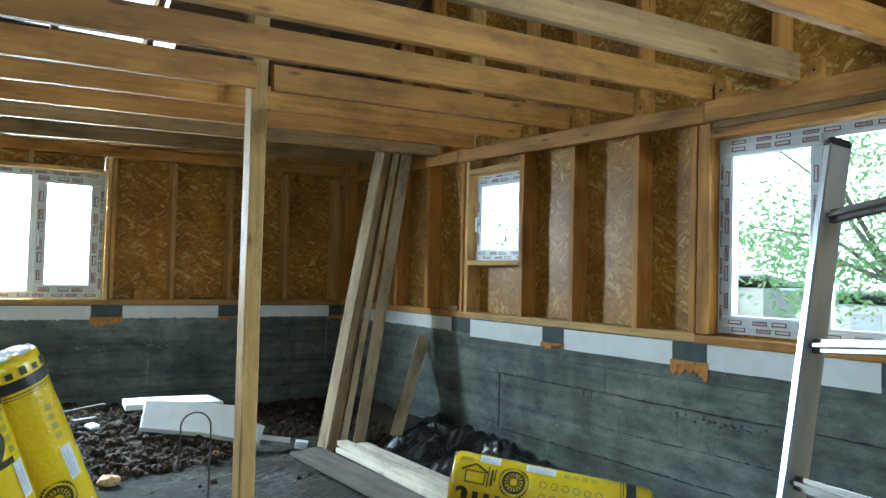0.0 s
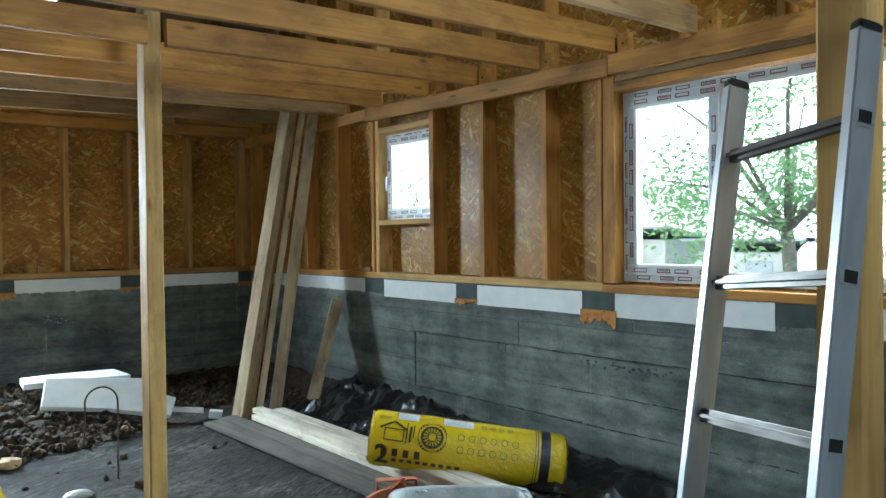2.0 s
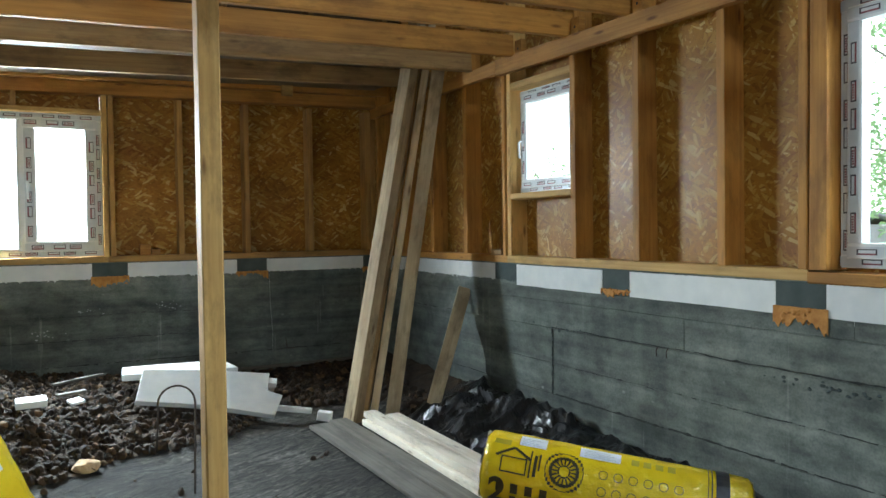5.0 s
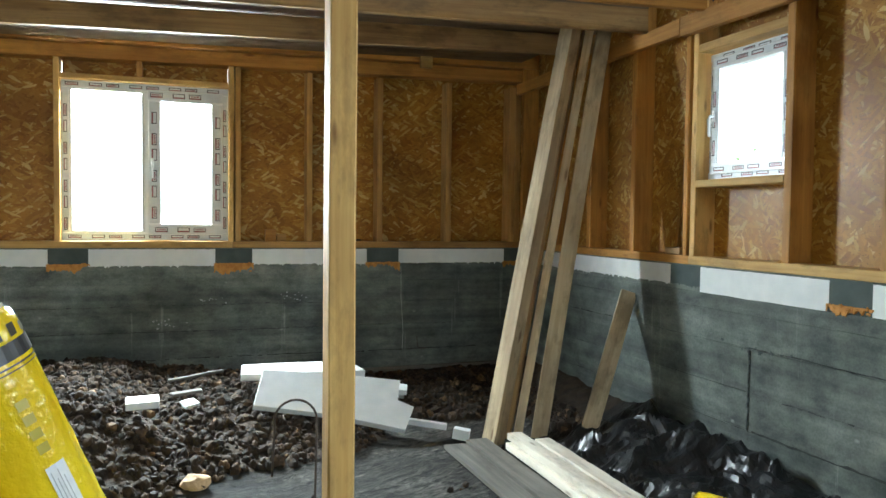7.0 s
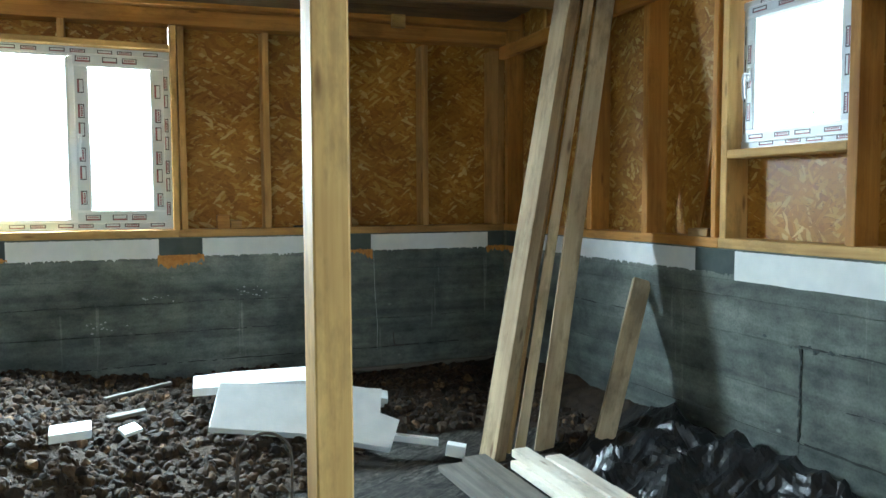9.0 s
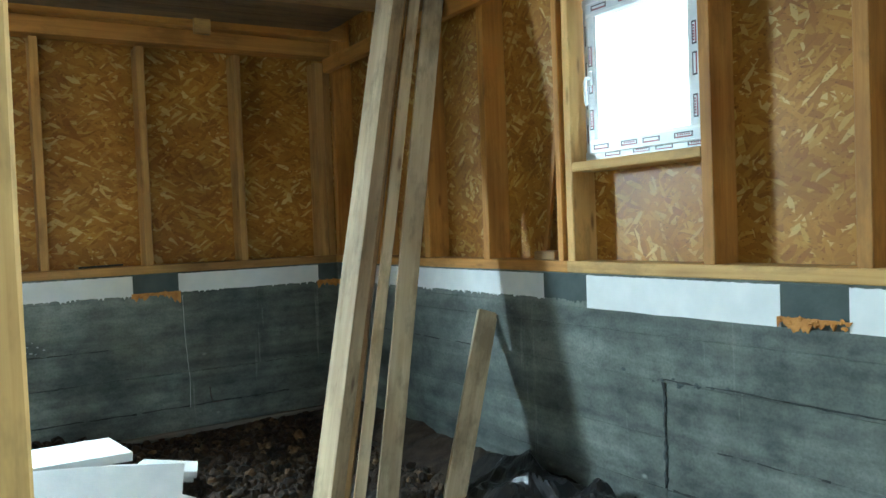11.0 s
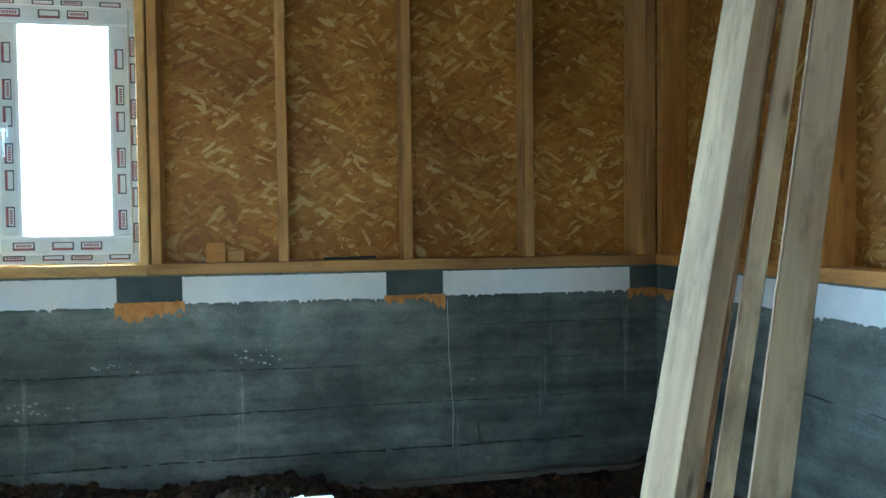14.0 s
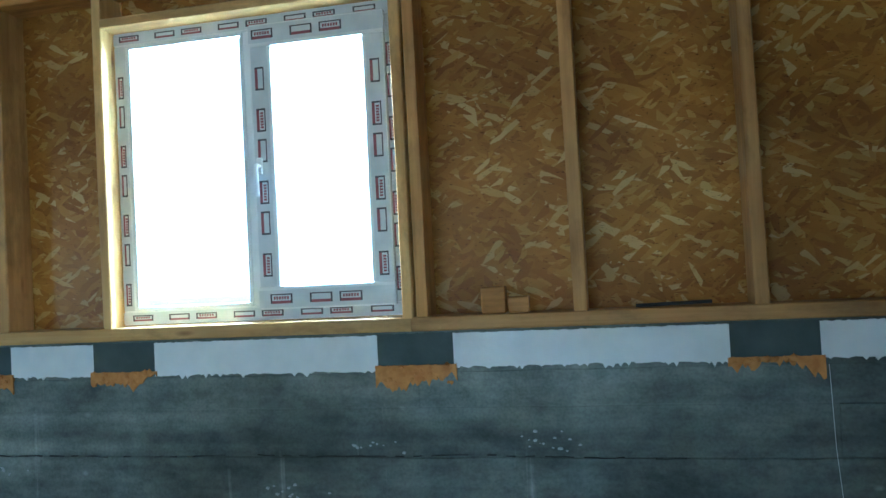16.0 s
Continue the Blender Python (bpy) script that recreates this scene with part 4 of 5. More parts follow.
def make_ladder():
    thing = tagged(empty("ladder", (1.07, 0.71, 0.0)), "aluminium rung ladder leaning beside a pine post", "ladder")
    feet = (Vector((1.16, 0.875, -0.01)), Vector((1.01, 0.555, 0.02)))
    lean = Vector((0.222, 0.0, 1.0)).normalized()
    across = (feet[1] - feet[0]).normalized()
    normal = across.cross(lean).normalized()
    side = lean.cross(normal)
    for k, foot in enumerate(feet):
        top = foot + lean * 1.985
        bm = bmesh.new()
        m = Matrix((normal, side, lean)).transposed().to_4x4()
        m.translation = foot
        box_into(bm, (-0.0255, -0.0125, 0.02), (0.0255, 0.0125, 1.972))
        bmesh.ops.bevel(bm, geom=bm.edges, offset=0.003, segments=2, affect="EDGES")
        rail = part("rail", bm, ALU, thing, "brushed aluminium rail", m)
        bm = bmesh.new()
        box_into(bm, (-0.0265, -0.0135, 1.962), (0.0265, 0.0135, 1.987))
        bmesh.ops.bevel(bm, geom=bm.edges, offset=0.006, segments=2, affect="EDGES")
        part("end_cap", bm, BLACK_PLASTIC_AND_HOLES, rail, "black plastic end cap", m)
        bm = bmesh.new()
        box_into(bm, (-0.028, -0.0145, 0.0), (0.028, 0.0145, 0.05))
        part("foot", bm, BLACK_PLASTIC_AND_HOLES, rail, "black plastic foot", m)
    for i in range(7):
        h = 0.172 + 0.2735 * i
        a, b = feet[0] + lean * h, feet[1] + lean * h
        d = (b - a).normalized()
        m = Matrix((d, normal, d.cross(normal))).transposed().to_4x4()
        m.translation = (a + b) / 2
        half = (b - a).length / 2
        bm = bmesh.new()
        box_into(bm, (-half - 0.0125, -0.0155, -0.0135), (half + 0.0125, 0.0155, 0.0135))
        bmesh.ops.bevel(bm, geom=[e for e in bm.edges if abs(e.verts[0].co.x - e.verts[1].co.x) > 0.1], offset=0.0095, segments=4, affect="EDGES")
        rung = part("rung", bm, ALU_DULL_SHADED, thing, "dull dirty rung with its backlit shade put into the colour", m)
        for s in (-1, 1):
            bm = bmesh.new()
            box_into(bm, (s * (half + 0.0128) - 0.001, -0.019, -0.017), (s * (half + 0.0128) + 0.001, 0.019, 0.017))
            bmesh.ops.bevel(bm, geom=[e for e in bm.edges if abs(e.verts[0].co.x - e.verts[1].co.x) > 0.001], offset=0.006, segments=2, affect="EDGES")
            part("rung_collar", bm, ALU, rung, "", m)
            # solid black plate that paints the shade inside the hollow rung
            bm = bmesh.new()
            box_into(bm, (s * (half + 0.0146) - 0.001, -0.0125, -0.0105), (s * (half + 0.0146) + 0.001, 0.0125, 0.0105))
            part("rung_opening", bm, BLACK_PLASTIC_AND_HOLES, rung, "black plate painted as the shade inside a hollow rung", m)


make_ladder()


# planks that lean into the corner
def lean_plank(foot, top, w, h, mat, label, up):
    return tagged(board("leaning_plank", foot, top, w, h, mat, None, label, up=up, wane=0.003), label, "plank", "planks leaning in the corner")


lean_plank((3.005, 6.365, -0.02), (3.775, 6.655, 3.3), 0.14, 0.085, PINE_BEAM, "long bleached pine beam leaning against the joists", (-0.97, -0.24, 0.1))
lean_plank((3.125, 6.44, 0.0), (3.85, 6.72, 3.25), 0.085, 0.05, PINE_OLD, "dark narrow pine board leaning against the joists", (-0.6, -0.8, 0.1))
lean_plank((3.19, 6.37, 0.0), (3.925, 6.66, 3.3), 0.06, 0.045, PINE_WORN, "narrow pine batten leaning against the joists", (-0.45, -0.9, 0.1))
lean_plank((3.345, 6.35, 0.0), (3.962, 6.62, 2.95), 0.11, 0.045, PINE_WORN, "long grey-brown plank leaning against the joists", (-0.4, -0.9, 0.1))
short = tagged(board("leaning_plank", (3.53, 6.03, 0.06), (4.0, 6.3, 1.0), 0.11, 0.045, PINE_WORN, None, "short pine plank leaning against the concrete", up=(-0.4, -0.9, 0.2)), "short pine plank leaning against the concrete wall", "plank")

# boards lying on the floor
for a, b, w, h, mat, lab in (((2.70, 6.25, 0.035), (2.72, 3.35, 0.03), 0.15, 0.03, PINE_GREY, "dirty grey board lying on the earth"),
                             ((2.88, 6.33, 0.03), (2.90, 3.2, 0.03), 0.15, 0.03, PINE_GREY, "dirty grey board lying on the earth"),
                             ((3.02, 6.06, 0.068), (2.98, 3.3, 0.068), 0.1, 0.045, PINE_PALE, "pale planed plank lying on boards"),
                             ((3.13, 6.0, 0.068), (3.09, 3.2, 0.068), 0.1, 0.045, PINE_PALE, "pale planed plank lying on boards"),
                             ((3.24, 5.95, 0.068), (3.2, 3.25, 0.068), 0.1, 0.045, PINE_PALE, "pale planed plank lying on boards"),
                             ((3.05, 6.1, 0.116), (3.02, 3.15, 0.116), 0.1, 0.045, PINE_PALE, "pale planed plank on top of the stack"),
                             ((3.16, 5.93, 0.116), (3.13, 3.1, 0.116), 0.1, 0.045, PINE_PALE, "pale planed plank on top of the stack"),
                             ((3.25, 6.2, 0.03), (3.2, 3.4, 0.03), 0.16, 0.035, PINE_GREY, "dirty grey board lying on the earth")):
    tagged(board("floor_plank", a, b, w, h, mat, None, lab), lab, "plank", "planks lying on the floor")


# insulation rolls
def insulation_roll(at, axis, length, r, seed, label, sticker_turn, mirror=True):
    """A wrapped roll: at is the middle of its first end, axis its direction."""
    z = Vector(axis).normalized()
    x = Vector((0, 0, 1)).cross(z)
    x = x.normalized() if x.length > 0.1 else Vector((1, 0, 0))
    y = z.cross(x)
    m = Matrix((x, y, z)).transposed().to_4x4()
    m.translation = at
    thing = tagged(empty("insulation_roll"), label, "insulation roll")
    rng = random.Random(seed)
    bm = bmesh.new()
    seg, prev = 40, None
    prof = [(0.0, 0.0), (0.55, -0.004), (0.86, 0.004), (0.97, 0.02), (1.0, 0.05)] + [(1.0 + 0.01 * math.sin(3 * k + seed), 0.05 + (length - 0.1) * k / 14) for k in range(1, 15)] + [(0.97, length - 0.02), (0.86, length - 0.004), (0.55, length + 0.003), (0.0, length)]
    for s, h in prof:
        ring = [bm.verts.new((r * s * math.cos(a) * (1 + rng.uniform(-0.006, 0.006)), r * s * math.sin(a) * (1 + rng.uniform(-0.006, 0.006)), h + rng.uniform(-0.003, 0.003))) for a in [2 * math.pi * k / seg for k in range(seg)]]
        if prev:
            for k in range(seg):
                bm.faces.new((prev[k], prev[(k + 1) % seg], ring[(k + 1) % seg], ring[k]))
        prev = ring
    bmesh.ops.remove_doubles(bm, verts=bm.verts, dist=0.0004)
    wrap = part("wrapping", bm, YELLOW, thing, "glossy yellow printed film", m, True)

    for end, h in ((-1, -0.006), (1, length + 0.006)):
        eb = bmesh.new()
        hub = eb.verts.new((0, 0, h))
        rim = [eb.verts.new((r * 0.93 * math.cos(2 * math.pi * k / 28) * rng.uniform(0.93, 1.02), r * 0.93 * math.sin(2 * math.pi * k / 28) * rng.uniform(0.93, 1.02), h - end * 0.008 + rng.uniform(-0.006, 0.006))) for k in range(28)]
        for k in range(28):
            eb.faces.new((hub, rim[k], rim[(k + 1) % 28]))
        part("wool_end", eb, WOOL, thing, "pale mineral wool at the open end", m)

    def patch(nm, mat, lab, shapes, lift):
        """shapes: quads of (turn in degrees, height) laid on the film."""
        pb = bmesh.new()
        for quad in shapes:
            a0, h0, a1, h1 = quad
            if mirror:
                a0, a1 = 2 * sticker_turn - a1, 2 * sticker_turn - a0
            n = max(1, int(abs(a1 - a0) / 8))
            rows = [[pb.verts.new(((r * 1.012 + lift) * math.cos(radians(a0 + (a1 - a0) * i / n)), (r * 1.012 + lift) * math.sin(radians(a0 + (a1 - a0) * i / n)), h)) for h in (h0, h1)] for i in range(n + 1)]
            for p, q in zip(rows, rows[1:]):
                pb.faces.new((p[0], q[0], q[1], p[1]))
        part(nm, pb, mat, thing, lab, m)

    t = sticker_turn
    u = 1 / (r * math.pi / 180)     # degrees per metre round the film

    def ring(cx, ch, rad, wide, n=20):
        out = []
        for k in range(n):
            a, b = 2 * math.pi * k / n, 2 * math.pi * (k + 1) / n
            pa, pb_ = (cx + u * rad * math.cos(a), ch + rad * math.sin(a)), (cx + u * rad * math.cos(b), ch + rad * math.sin(b))
            mx, mh = (pa[0] + pb_[0]) / 2, (pa[1] + pb_[1]) / 2
            lx, lh = max(abs(pa[0] - pb_[0]), u * wide), max(abs(pa[1] - pb_[1]), wide)
            out.append((mx - lx / 2, mh - lh / 2, mx + lx / 2, mh + lh / 2))
        return out

    def line(a, h, b, k, wide=0.007):
        return [(min(a, b) - u * wide / 2, min(h, k) - wide / 2, max(a, b) + u * wide / 2, max(h, k) + wide / 2)]

    def digit(text, size, turn, h):
        """A printed figure wrapped round the film; it reads along the roll when it lies, round it when it stands."""
        curve = bpy.data.curves.new("figure", "FONT")
        curve.body, curve.size, curve.offset = text, size * 1.4, 0.004
        carrier = bpy.data.objects.new("figure", curve)
        flat = carrier.to_mesh()
        pb = bmesh.new()
        pb.from_mesh(flat)
        carrier.to_mesh_clear()
        bpy.data.objects.remove(carrier)
        bmesh.ops.subdivide_edges(pb, edges=pb.edges, cuts=2)
        for v in pb.verts:
            a, w = (turn + u * v.co.y, h + v.co.x) if mirror else (turn + u * v.co.x, h + v.co.y)
            if mirror:
                a = 2 * sticker_turn - a
            q = r * 1.012 + 0.003
            v.co = (q * math.cos(radians(a)), q * math.sin(radians(a)), w)
        part("figure", pb, PRINT, thing, "large black printed figure", m)

    band = length - 0.17
    patch("band", BLACK_PLASTIC_AND_HOLES, "black printed band", [(0, band, 360, band + 0.06)], 0.002)
    patch("band", PRINT, "thin black line", [(0, band - 0.02, 360, band - 0.014), (0, band - 0.035, 360, band - 0.031)], 0.0015)
    patch("sticker", PAPER, "white paper sticker", [(t + 30, 0.17, t + 30 + u * 0.075, 0.30)], 0.003)
    patch("sticker", PAPER, "white paper sticker", [(t + 30, 0.46, t + 30 + u * 0.07, 0.65)], 0.003)
    lines = [(t + 33 + u * 0.012 * k, 0.18, t + 33 + u * (0.012 * k + 0.003), 0.28 - 0.02 * (k % 3)) for k in range(4)]
    lines += [(t + 33 + u * 0.012 * k, 0.48, t + 33 + u * (0.012 * k + 0.003), 0.63 - 0.03 * (k % 2)) for k in range(4)]
    patch("sticker_print", PAPER_GREY, "grey printed lines", lines[:4], 0.004)
    patch("sticker_print", PAPER_GREY, "grey printed lines", lines[4:], 0.004)
    logo = ring(t, 0.40, 0.09, 0.004, 28) + ring(t, 0.40, 0.062, 0.012, 24) + ring(t, 0.40, 0.028, 0.008, 14)
    logo += ring(t, 0.40, 0.068, 0.007, 28)
    for k in range(16):
        a = 2 * math.pi * k / 16
        for rad in (0.036, 0.041, 0.046, 0.051, 0.056):
            cx, ch = t + u * rad * math.cos(a), 0.40 + rad * math.sin(a)
            logo.append((cx - u * 0.0038, ch - 0.0038, cx + u * 0.0038, ch + 0.0038))
    patch("round_emblem", PRINT, "round black printed emblem", logo, 0.0025)
    house = line(t - u * 0.05, 0.10, t + u * 0.02, 0.10) + line(t - u * 0.05, 0.10, t - u * 0.05, 0.22) + line(t + u * 0.02, 0.10, t + u * 0.02, 0.22) + line(t - u * 0.05, 0.22, t + u * 0.02, 0.22)
    for k in range(8):
        f = k / 8
        house += line(t + u * (0.02 + 0.05 * f), 0.07 + 0.085 * f, t + u * (0.02 + 0.05 * (f + 0.125)), 0.07 + 0.085 * (f + 0.125), 0.006)
        house += line(t + u * (0.07 - 0.05 * f), 0.155 + 0.085 * f, t + u * (0.07 - 0.05 * (f + 0.125)), 0.155 + 0.085 * (f + 0.125), 0.006)
    patch("house_pictogram", PRINT, "black printed house outline", house, 0.0025)
    bars = [(t - u * 0.06, 0.235, t + u * 0.07, 0.243), (t - u * 0.05, 0.255, t + u * 0.05, 0.27), (t - u * 0.02, 0.278, t + u * 0.06, 0.286)]
    bars += [(t - u * (0.15 - 0.0), 0.09 + 0.07 * k, t - u * 0.10, 0.125 + 0.07 * k) for k in range(4)]
    bars += [(t - u * 0.19, 0.16 + 0.05 * k, t - u * 0.165, 0.19 + 0.05 * k) for k in range(9)]
    for k in range(-5, 6):
        if mirror is False:
            patch("glyph", PRINT, "blocky black printed glyph", [(t + u * (0.07 * k - 0.018), band + 0.072, t + u * (0.07 * k + 0.018), band + 0.105 + 0.012 * (k % 2))], 0.0025)
    patch("lettering", PRINT, "illegible black lettering bars", bars, 0.0025)
    if mirror:
        digit("2", 0.13, t - u * 0.21, 0.05)
    elif seed == 3:
        digit("2", 0.19, t - u * 0.02, 0.66)
    for row in range(2 if mirror else 0):
        for k in range(6):
            patch("round_pictogram", PRINT, "small printed ring", ring(t + u * (0.02 - 0.075 * row), 0.58 + 0.068 * k, 0.02, 0.0035, 14), 0.0025)
    faint = [(t + 26 + u * 0.02, 0.70 + 0.055 * k, t + 26 + u * 0.06, 0.735 + 0.055 * k) for k in range(4)] + [(t + 26, 0.05, t + 26 + u * 0.03, 0.13)]
    patch("faint_print", FAINT_PRINT, "faint olive lettering bars", faint[:4], 0.002)
    patch("faint_print", FAINT_PRINT, "faint olive lettering bar", faint[4:], 0.002)
    return thing


roll_dir = Vector((0.87, -0.82, -0.16))
insulation_roll((2.83, 4.07, 0.315), roll_dir, 1.25, 0.177, 1, "yellow film-wrapped mineral wool roll lying on planks", 150)
insulation_roll((0.749, 4.74, 0.02), (-0.4, -0.091, 1.0), 1.2, 0.175, 2, "yellow film-wrapped mineral wool roll leaning upright", -14, False)
insulation_roll((0.44, 4.38, 0.02), (-0.36, -0.11, 1.0), 1.1, 0.175, 3, "yellow film-wrapped mineral wool roll leaning on another", 0, False)

insulation_roll((0.3, 4.1, 0.16), (-0.75, -0.25, 0.5), 1.1, 0.17, 4, "yellow film-wrapped mineral wool roll slumped beside others", 20, False)


# polystyrene offcuts on the mound
def sheet(name, outline, thick, m, label, mat=FOAM, cat="polystyrene sheet"):
    bm = bmesh.new()
    low = [bm.verts.new((x, y, 0)) for x, y in outline]
    high = [bm.verts.new((x, y, thick)) for x, y in outline]
    bm.faces.new(low[::-1])
    bm.faces.new(high)
    for i in range(len(outline)):
        j = (i + 1) % len(outline)
        bm.faces.new((low[i], low[j], high[j], high[i]))
    bmesh.ops.bevel(bm, geom=bm.edges, offset=0.004, segments=1, affect="EDGES")
    return tagged(part(name, bm, mat, None, "", m), label, cat)


sheet("polystyrene_sheet", [(0, 0), (0.5, 0.015), (1.0, -0.03), (1.06, 0.17), (0.94, 0.2), (0.96, 0.38), (0.5, 0.35), (0.02, 0.3)], 0.05, pose(1.46, 6.67, 0.255, 40, 10, -8), "white polystyrene offcut lying on the dirt mound")
sheet("polystyrene_sheet", [(0, 0), (0.9, 0.05), (0.86, 0.35), (0.3, 0.3), (0.04, 0.25)], 0.05, pose(1.41, 7.0, 0.375, 4, 3, 4), "white polystyrene offcut stacked on another")
sheet("polystyrene_sheet", [(0, 0), (0.8, 0), (0.75, 0.3), (0.05, 0.2)], 0.04, pose(1.85, 7.35, 0.255, -3, 9, -12), "small white polystyrene offcut by the wall")
sheet("polystyrene_block", [(0, 0), (0.2, 0.01), (0.23, 0.13), (0.03, 0.14)], 0.1, pose(2.0, 7.26, 0.235, 14, -10, 28), "broken white polystyrene chunk beside larger offcuts", cat="polystyrene block")
sheet("polystyrene_sheet", [(0, 0), (0.36, -0.02), (0.38, 0.12), (0.1, 0.17)], 0.04, pose(2.27, 7.18, 0.225, 8, 8, -8), "small torn white polystyrene slab on the soil")
sheet("polystyrene_strip", [(0, 0), (0.62, 0), (0.62, 0.045), (0, 0.045)], 0.04, pose(2.15, 6.72, 0.145, 0, 7, -22), "narrow white polystyrene strip on the earth", cat="polystyrene strip")
sheet("polystyrene_block", [(0, 0), (0.11, 0), (0.11, 0.07), (0, 0.07)], 0.07, pose(2.74, 6.43, 0.03, 0, 8, -30), "small white polystyrene block on the earth", cat="polystyrene block")
sheet("tile_piece", [(0, 0), (0.19, 0.01), (0.21, 0.14), (0.02, 0.13)], 0.045, pose(0.72, 6.42, 0.36, 6, 2, 12), "pale tile with a reddish edge on the dirt", PAPER, "tile")
sheet("tile_piece", [(0, 0), (0.12, 0.02), (0.14, 0.12), (0.03, 0.1)], 0.02, pose(1.05, 6.45, 0.34, 8, 2, 35), "white tile fragment lying on the dirt", PAPER, "tile")
sheet("batten_piece", [(0, 0), (0.42, 0), (0.42, 0.03), (0, 0.03)], 0.02, pose(0.95, 7.15, 0.36, 0, -2, 28), "thin grey batten on the dirt mound", PINE_GREY, "batten")
sheet("batten_piece", [(0, 0), (0.2, 0), (0.22, 0.06), (0, 0.06)], 0.02, pose(0.98, 6.75, 0.35, 0, 0, 25), "short grey board piece on the dirt mound", PINE_GREY, "batten")
tagged(board("wall_batten", (2.35, 8.12, 0.175), (4.0, 8.1, 0.185), 0.03, 0.03, PINE_GREY, None, "thin batten along the foot of the wall"), "thin grey batten along the foot of the wall", "batten")

# wire hoop pushed into the ground
pts = [(1.44 + 0.004 * k, 5.38, 0.25 + 0.08 * k) for k in range(0, 4)]
arc = [(1.55 - 0.1 * math.cos(math.pi * k / 12), 5.38 - 0.03 * k / 12, 0.52 + 0.1 * math.sin(math.pi * k / 12)) for k in range(13)]
down = [(1.652 - 0.004 * k, 5.35 - 0.01 * k, 0.52 - 0.09 * k) for k in range(1, 7)]
tagged(part("wire_hoop", tube(pts + arc + down, 0.006), IRON, None, "", Matrix(), True), "dark bent wire hoop stuck in the earth", "wire hoop")


def lump(name, at, r, mat, label, cat, squash, seed):
    bm = bmesh.new()
    blob(bm, (0, 0, 0), r, random.Random(seed), squash, 2, 0.16)
    return tagged(part(name, bm, mat, None, "", pose(*at)), label, cat)


lump("brick_piece", (1.1, 5.92, 0.07), 0.07, SAWN, "pale broken rubble lump on the earth", "rubble", (1.1, 0.8, 0.7), 3)
lump("mortar_lump", (1.32, 5.08, 0.02), 0.07, BAG, "pale mortar lump on the earth", "mortar", (1.3, 0.9, 0.4), 6)


# crumpled black foil along the right wall
def crumpled(name, x0, x1, y0, y1, lift, mat, label, seed, step=0.02):
    nx, ny = int((x1 - x0) / step), int((y1 - y0) / step)
    bm = bmesh.new()
    grid = []
    off = Vector((seed * 3.1, seed * 1.7, 0))
    for j in range(ny + 1):
        row = []
        for i in range(nx + 1):
            x, y_ = x0 + (x1 - x0) * i / nx, y0 + (y1 - y0) * j / ny
            edge = min(i, nx - i, j, ny - j)
            p = Vector((x, y_, 0))
            h = max(0.0, 0.15 * (1 - 2.2 * abs(noise.noise(p * 2.3 + off))) + 0.08 * (0.8 - 2 * abs(noise.noise(p * 5.2 + off))) + 0.03 * (0.5 - 2 * abs(noise.noise(p * 12.0 + off))))
            wob = 0.06 * noise.noise(p * 4 + off)
            row.append(bm.verts.new((min(x + wob, XR - 0.01), y_ + wob, max(0.0, ground_height(x, y_)) + 0.015 + (lift * h * min(1, edge / 3) if edge else 0.0))))
        grid.append(row)
    for j in range(ny):
        for i in range(nx):
            bm.faces.new((grid[j][i], grid[j][i + 1], grid[j + 1][i + 1], grid[j + 1][i]))
    ob = part(name, bm, mat, None, "", Matrix(), False)
    solid = ob.modifiers.new("thickness", "SOLIDIFY")
    solid.thickness = 0.003
    return tagged(ob, label, "plastic foil")


crumpled("plastic_foil", 3.15, 3.98, 4.7, 6.15, 0.6, FOIL, "crumpled shiny black plastic foil beside the wall", 1)
crumpled("plastic_foil", 3.5, 4.0, 2.4, 4.9, 0.45, FOIL, "black plastic foil along the foot of the wall", 2)


def mortar_tub(at, turn, w, d, h):
    """A deep rounded tub with a rolled rim, splashed with dry mortar."""
    thing = tagged(empty("mortar_tub", at, turn), "grey mortar tub crusted with dried cement beside planks", "tub")
    m = pose(*at, 0, 0, turn)

    def loop(bm, scale, z, grow=0.0):
        out = []
        for k in range(48):
            a = 2 * math.pi * k / 48
            c, q = math.cos(a), math.sin(a)
            x = (w / 2 * scale + grow) * math.copysign(abs(c) ** 0.45, c)
            y_ = (d / 2 * scale + grow) * math.copysign(abs(q) ** 0.45, q)
            out.append(bm.verts.new((x, y_, z + 0.004 * noise.noise(Vector((x * 6, y_ * 6, z))))))
        return out

    bm = bmesh.new()
    rows = [loop(bm, 0.78, 0.0), loop(bm, 0.8, 0.01), loop(bm, 0.96, h * 0.92), loop(bm, 0.96, h * 0.93, 0.018), loop(bm, 0.96, h, 0.018), loop(bm, 0.96, h + 0.004, 0.006), loop(bm, 0.95, h - 0.01), loop(bm, 0.79, 0.03)]
    for p, q in zip(rows, rows[1:]):
        for k in range(48):
            bm.faces.new((p[k], p[(k + 1) % 48], q[(k + 1) % 48], q[k]))
    bm.faces.new(rows[0][::-1])
    bm.faces.new(rows[-1])
    part("body", bm, BAG, thing, "", m, True)
    rng = random.Random(4)
    bm = bmesh.new()
    for k in range(70):
        a = rng.uniform(0, 6.28)
        f = rng.uniform(0.83, 0.97)
        c, q = math.cos(a), math.sin(a)
        blob(bm, (w / 2 * f * math.copysign(abs(c) ** 0.45, c), d / 2 * f * math.copysign(abs(q) ** 0.45, q), h * (f - 0.79) / 0.17 - 0.01), rng.uniform(0.006, 0.022), rng, (1, 1, 0.7))
    tagged(part("dried_mortar", bm, PAPER_GREY, thing, "pale dried mortar crust", m), kind="stuff")


